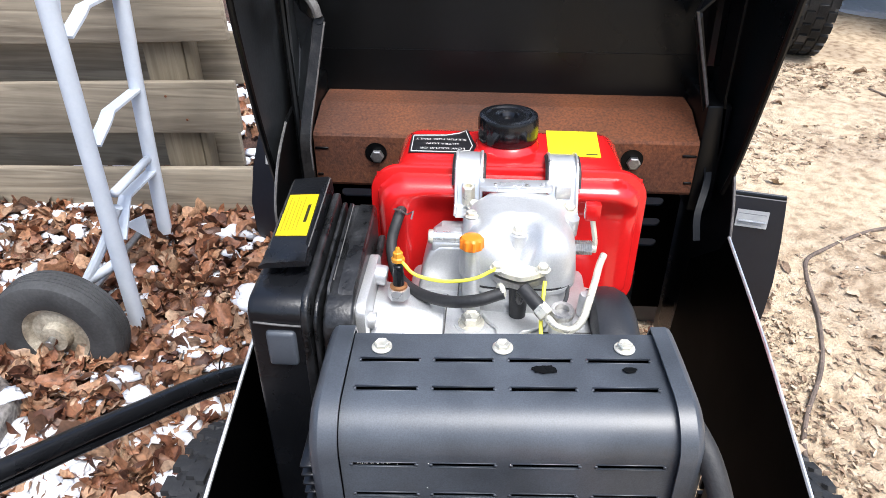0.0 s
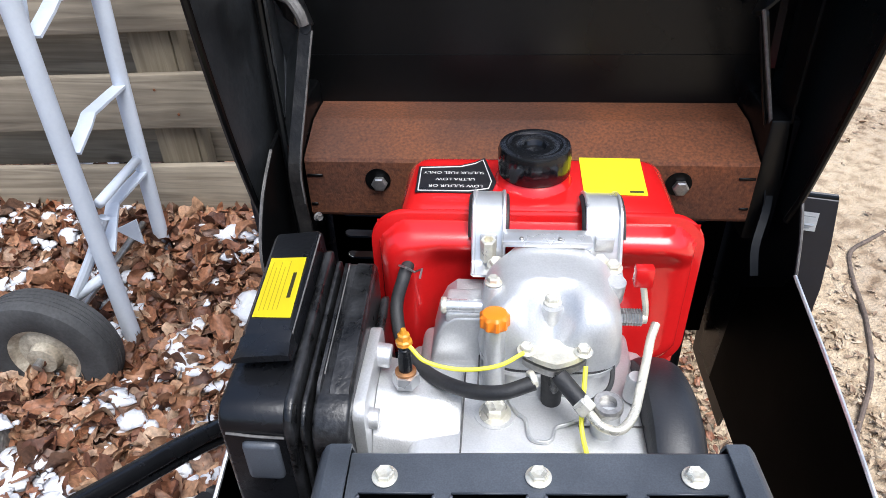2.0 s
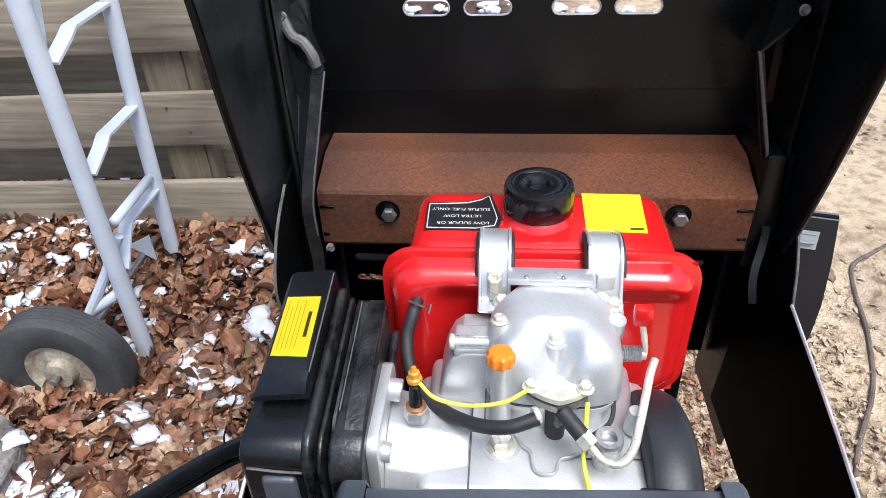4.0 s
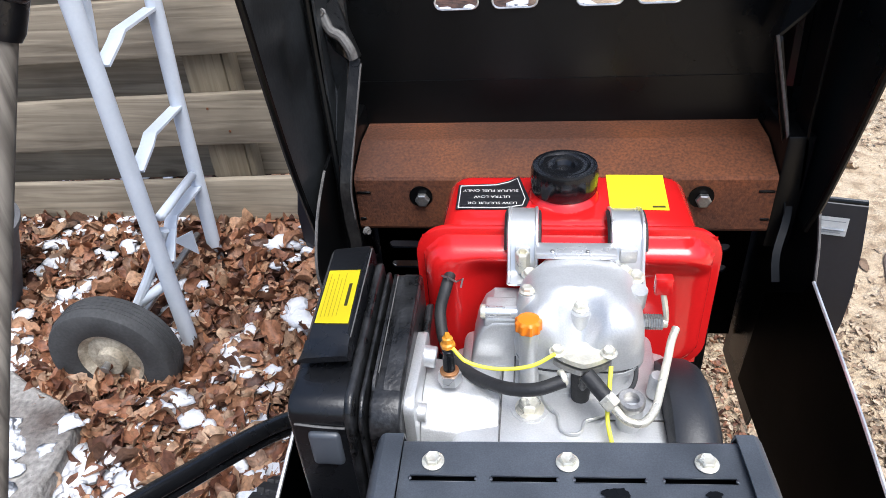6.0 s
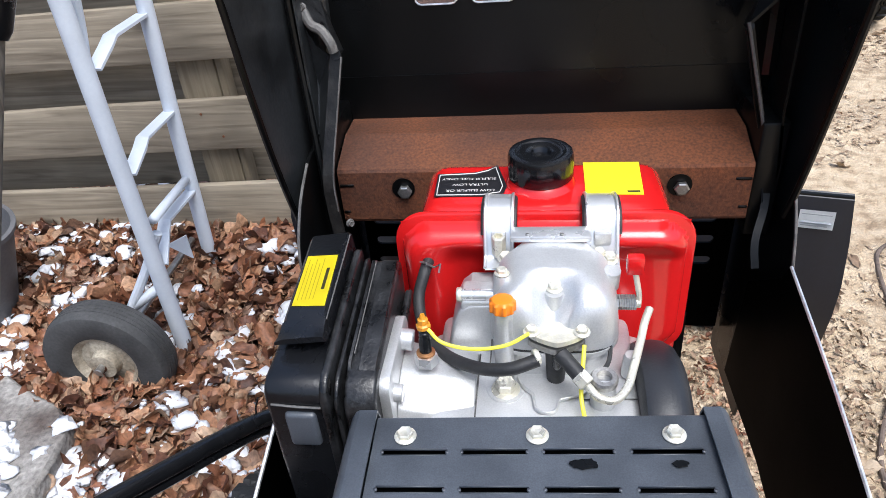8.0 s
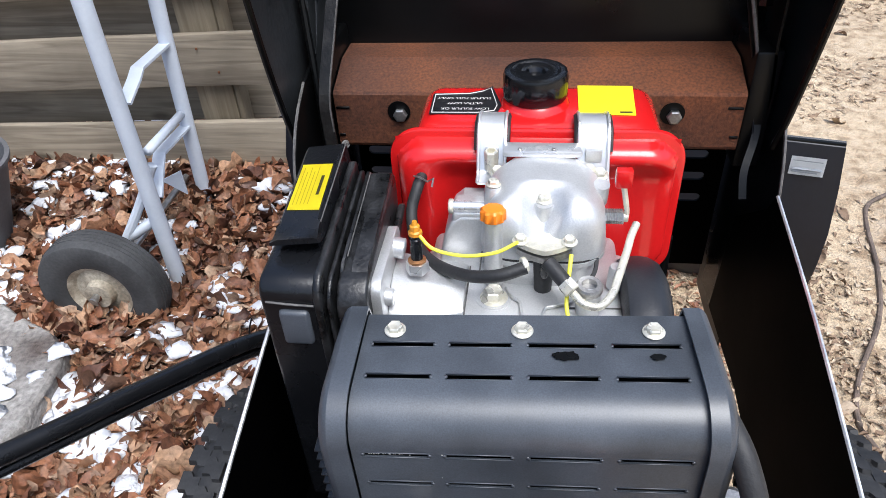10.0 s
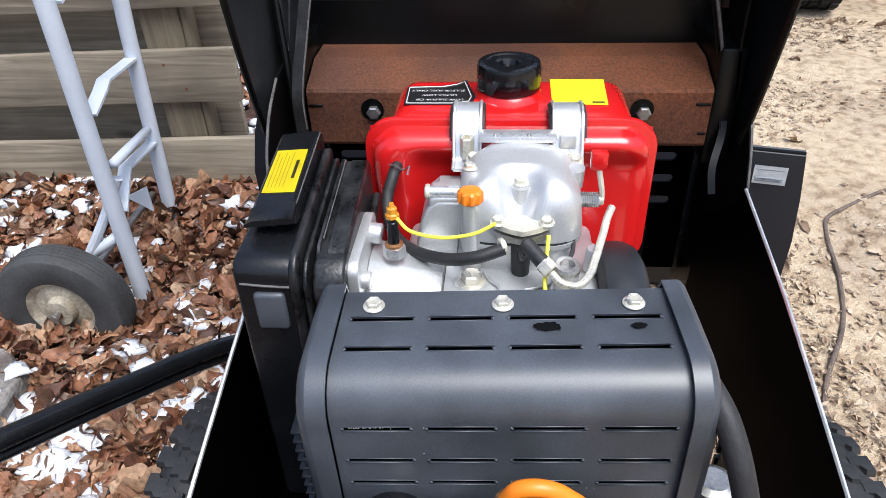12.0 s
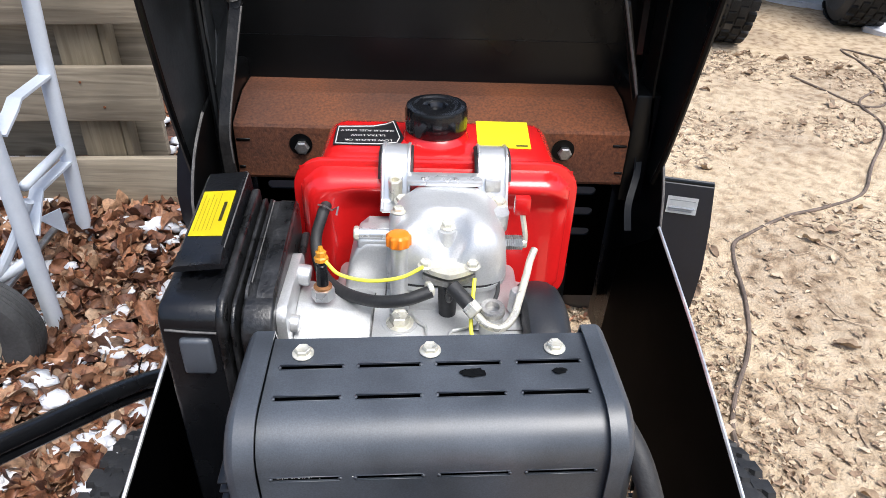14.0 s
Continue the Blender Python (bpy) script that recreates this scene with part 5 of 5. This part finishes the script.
def build_vehicle():
    v = thing("parked_vehicle", (2.3, 4.4, 0.05), "dark off-road vehicle with knobbly tyres parked on the dirt", "vehicle")
    def tyre(x, y, r, w, turn):
        m = Matrix.Translation((x, y, ground_z(x, y) + r)) @ Matrix.Rotation(radians(turn), 4, "Z")
        t = lathe([(r * 0.5, -w * 0.4), (r * 0.8, -w / 2), (r * 0.95, -w * 0.42), (r * 0.985, -w * 0.3), (r * 0.985, w * 0.3), (r * 0.95, w * 0.42), (r * 0.8, w / 2), (r * 0.5, w * 0.4), (r * 0.5, -w * 0.4)], (0, 0, 0), (1, 0, 0), 56)
        bmesh.ops.transform(t, matrix=m, verts=t.verts)
        for i in range(170):
            for k in range(5):
                mm = m @ Matrix.Rotation(2 * math.pi * (i + 0.5 * (k % 2)) / 34, 4, "X") @ Matrix.Translation(((k - 2) * w * 0.19, 0, r * 0.985))
                box(-w * 0.075, w * 0.075, -r * 0.065, r * 0.065, -0.004, 0.014, bm=t, m=mm)
        wheel = part("wheel", t, TYRE, v, "large knobbly tyre", smooth=False)
        t = lathe([(0.02, -w * 0.2), (r * 0.48, -w * 0.2), (r * 0.52, -w * 0.38), (r * 0.52, w * 0.38), (0.02, w * 0.3)], (0, 0, 0), (1, 0, 0), 24)
        bmesh.ops.transform(t, matrix=m, verts=t.verts)
        part("rim", t, BUCKET, wheel)
    tyre(1.56, 3.66, 0.34, 0.24, -12)
    tyre(2.46, 4.02, 0.34, 0.24, -12)
    part("bumper", box(1.75, 3.2, 3.98, 4.1, 0.52, 0.7, 0.03, 3), BLACK, v)
    part("underbody", box(1.7, 3.0, 4.2, 6.2, 0.45, 0.9, 0.05, 3), BLACK, v)


build_vehicle()


# ---- leaves, snow and litter ----
def build_litter():
    rng = np.random.default_rng(7)

    def snowy(x, y):
        return 0.5 * noise.noise((x * 3.1, y * 3.1, 7)) + 0.8 * noise.noise((x * 9, y * 9, 3)) + 0.3 * noise.noise((x * 25, y * 25, 1))

    def leaf_set(name, count, spot, size, material, label, curl=1.0, narrow=0.55, lift=0.02, tilt=0.42):
        nu, nv = (9, 5) if size[1] > 0.04 else (5, 3)
        u, v = (a.ravel() for a in np.meshgrid(np.linspace(-1, 1, nu), np.linspace(-1, 1, nv), indexing="ij"))
        quad = np.array([(i * nv + k, i * nv + k + 1, (i + 1) * nv + k + 1, (i + 1) * nv + k) for i in range(nu - 1) for k in range(nv - 1)])
        verts, faces, made = [], [], 0
        while made < count:
            x, y = spot()
            if x is None:
                continue
            L = rng.uniform(*size)
            wd = L * narrow * rng.uniform(0.7, 1.45)
            ph = rng.uniform(0, 6.283, 4)
            w = np.maximum(0.03, (1 - np.abs(u + 0.1 * np.sin(ph[0])) ** 2.2).clip(0) ** 0.6) * (1 + 0.13 * np.sin(4.5 * u + ph[1]) * np.sign(v + 1e-9))
            c1, c2, fold = rng.normal(0, 0.5) * curl, rng.normal(0.35, 0.55) * curl, rng.normal(0, 0.25) * curl
            p = np.stack([
                u * L / 2 * (1 - 0.12 * v * v * abs(c1)),
                v * w * wd / 2 * (1 - 0.25 * abs(c2)),
                c1 * L * 0.3 * u * u + c2 * wd * 0.5 * np.abs(v) ** 1.6 * w + fold * wd * v * u + 0.06 * L * np.sin(5 * u + ph[2]) * v + 0.04 * L * np.sin(7 * v + ph[3] + 3 * u)], 1)
            p += rng.normal(0, 0.018, p.shape) * L
            rot = np.array(Euler((rng.normal(0, tilt), rng.normal(0, tilt), rng.uniform(0, 6.283))).to_matrix())
            verts.append(p @ rot.T + np.array((x, y, ground_z(x, y) + rng.uniform(0.002, lift) + 0.38 * tilt * L)))
            faces.append(quad + made * nu * nv)
            made += 1
        verts, faces = np.concatenate(verts).tolist(), np.concatenate(faces).tolist()
        me = bpy.data.meshes.new(name)
        me.from_pydata(verts, [], faces)
        shade(me, True)
        me.materials.append(material)
        return tagged(new(name, me), label, "leaves", kind="stuff")

    def left_spot():
        x, y = rng.uniform(-2.0, -0.15), rng.uniform(0.35, 1.72)
        if snowy(x, y) > 0.24 and rng.random() < 0.72:
            return None, None
        return x, y

    def behind_spot():
        return rng.uniform(-2.2, 0.3), rng.uniform(1.6, 3.2)

    leaf_set("fallen_leaves", 7500, left_spot, (0.025, 0.08), LEAF, "curled brown dead leaves lying deep beside the fence")
    leaf_set("fallen_leaves", 1800, behind_spot, (0.03, 0.075), LEAF, "curled brown dead leaves behind the fence")

    leaf_set("leaf_shreds", 8000, left_spot, (0.006, 0.022), LEAF, "small brown scraps of dead leaf", 0.9, 0.5, 0.03)

    def right_spot():
        x, y = rng.uniform(-0.1, 2.6), rng.uniform(0.3, 3.4)
        if noise.noise((x * 1.7, y * 1.7, 4)) + 0.25 < rng.uniform(0, 0.8) + max(0, y - 2.6) * 0.3:
            return None, None
        return x, y

    leaf_set("litter_chips", 13000, right_spot, (0.005, 0.027), CHIP, "small brown wood chips and leaf bits on the dirt", 0.6, 0.4, 0.004, 0.16)
    def under_spot():
        return rng.uniform(0.12, 0.8), rng.uniform(0.85, 1.75)

    def bay_spot():
        return rng.uniform(0.12, 0.5), rng.uniform(0.85, 1.75)

    leaf_set("litter_chips", 1200, bay_spot, (0.008, 0.026), LEAF, "dark leaf scraps under the tractor", 1.0, 0.45, 0.012)
    leaf_set("litter_chips", 3000, under_spot, (0.006, 0.024), CHIP, "brown leaf bits heaped under the tractor", 1.0, 0.4, 0.012)
    leaf_set("scattered_leaves", 330, right_spot, (0.025, 0.06), CHIP, "few dry tan leaves on the dirt", 0.8, 0.5, 0.004, 0.2)

    # thin twigs on the dirt
    t = bmesh.new()
    for k in range(260):
        x, y = right_spot()
        if x is None or x < 0.45:
            continue
        a, L = rng.uniform(0, 6.283), rng.uniform(0.03, 0.13)
        pts = [(x + L * u * math.cos(a + 0.35 * w), y + L * u * math.sin(a + 0.35 * w)) for u, w in ((-0.5, rng.normal()), (0, 0), (0.5, rng.normal()))]
        tube([(px, py, ground_z(px, py) + 0.005) for px, py in pts], rng.uniform(0.0008, 0.0022), 5, 3, bm=t)
    solo("twigs", t, CHIP, "thin dry twigs lying on the dirt", "twigs", kind="stuff")

    # snow lumps in the hollows between the leaves
    t = bmesh.new()
    bmesh.ops.create_icosphere(t, subdivisions=2, radius=1)
    iv = np.array([v.co[:] for v in t.verts])
    t.verts.index_update()
    fi = np.array([[v.index for v in f.verts] for f in t.faces])
    t.free()
    verts, faces, o, made = [], [], 0, 0
    while made < 3100:
        x, y = rng.uniform(-2.0, -0.1), rng.uniform(0.35, 1.75)
        if made > 2600:
            x, y = rng.uniform(-1.5, 0.7), rng.uniform(1.85, 3.8)
        if made <= 2600 and ((snowy(x, y) < 0.14 and rng.random() < 0.93) or (y > 1.3 and rng.random() < 0.65)):
            continue
        r = rng.uniform(0.004, 0.021) * (2.0 if rng.random() < 0.08 else 1) * (1.7 if made > 2600 else 1)
        if -0.98 < x < -0.74 and 0.96 < y < 1.2:
            r = min(r, 0.007)
        ph = rng.uniform(0, 50)
        d = np.array([noise.noise(Vector(p) * 1.4 + Vector((ph, 0, 0))) + 0.35 * noise.noise(Vector(p) * 3 + Vector((ph, 9, 0))) for p in iv])
        s = np.array([r * rng.uniform(0.8, 1.9), r * rng.uniform(0.8, 1.5), r * rng.uniform(0.4, 0.7)])
        a = rng.uniform(0, 6.283)
        p = iv * (1 + 0.6 * d)[:, None] * s
        q = np.stack([p[:, 0] * np.cos(a) - p[:, 1] * np.sin(a) + x, p[:, 0] * np.sin(a) + p[:, 1] * np.cos(a) + y, p[:, 2] + ground_z(x, y) + rng.uniform(0.014, 0.032)], 1)
        verts.append(q)
        faces.append(fi + o)
        o += len(q)
        made += 1
    for k in range(26):
        x, y = rng.uniform(-1.08, -0.9), rng.uniform(0.74, 1.0)
        r = rng.uniform(0.008, 0.026)
        d = np.array([noise.noise(Vector(p) * 2.6 + Vector((k * 3, 0, 0))) for p in iv]) * 1.7 - 0.1
        q = iv * (1 + 0.8 * d)[:, None] * np.array([r * 1.3, r, 0.005]) + np.array([x, y, 0.076])
        verts.append(q)
        faces.append(fi + o)
        o += len(q)
    me = bpy.data.meshes.new("snow_patches")
    me.from_pydata(np.concatenate(verts).tolist(), [], np.concatenate(faces).tolist())
    shade(me, True)
    me.materials.append(SNOW)
    tagged(new("snow_patches", me), "patches of melting white snow between the leaves", "snow", kind="stuff")
    # thin snow in the far distance beside the vehicle
    t = bmesh.new()
    pts = [(3.4 + 1.4 * math.cos(a) * (1 + 0.2 * math.sin(5 * a)), 5.0 + 0.75 * math.sin(a) * (1 + 0.2 * math.cos(3 * a))) for a in [2 * math.pi * i / 40 for i in range(40)]]
    for cx, cy, rx, ry in ((2.38, 4.5, 0.22, 0.17), (2.78, 3.92, 0.3, 0.36)):
        q = [(cx + rx * math.cos(a) * (1 + 0.15 * math.sin(4 * a)), cy + ry * math.sin(a) * (1 + 0.18 * math.cos(3 * a))) for a in [2 * math.pi * i / 28 for i in range(28)]]
        solo("snow_bank", slab(q, "z", 0.03, 0.07), SNOW, "thin patch of old snow beside a tyre", "snow", kind="stuff")
    solo("snow_bank", slab(pts, "z", 0.03, 0.075), SNOW, "flat bank of old snow beyond the dirt", "snow", kind="stuff")


build_litter()
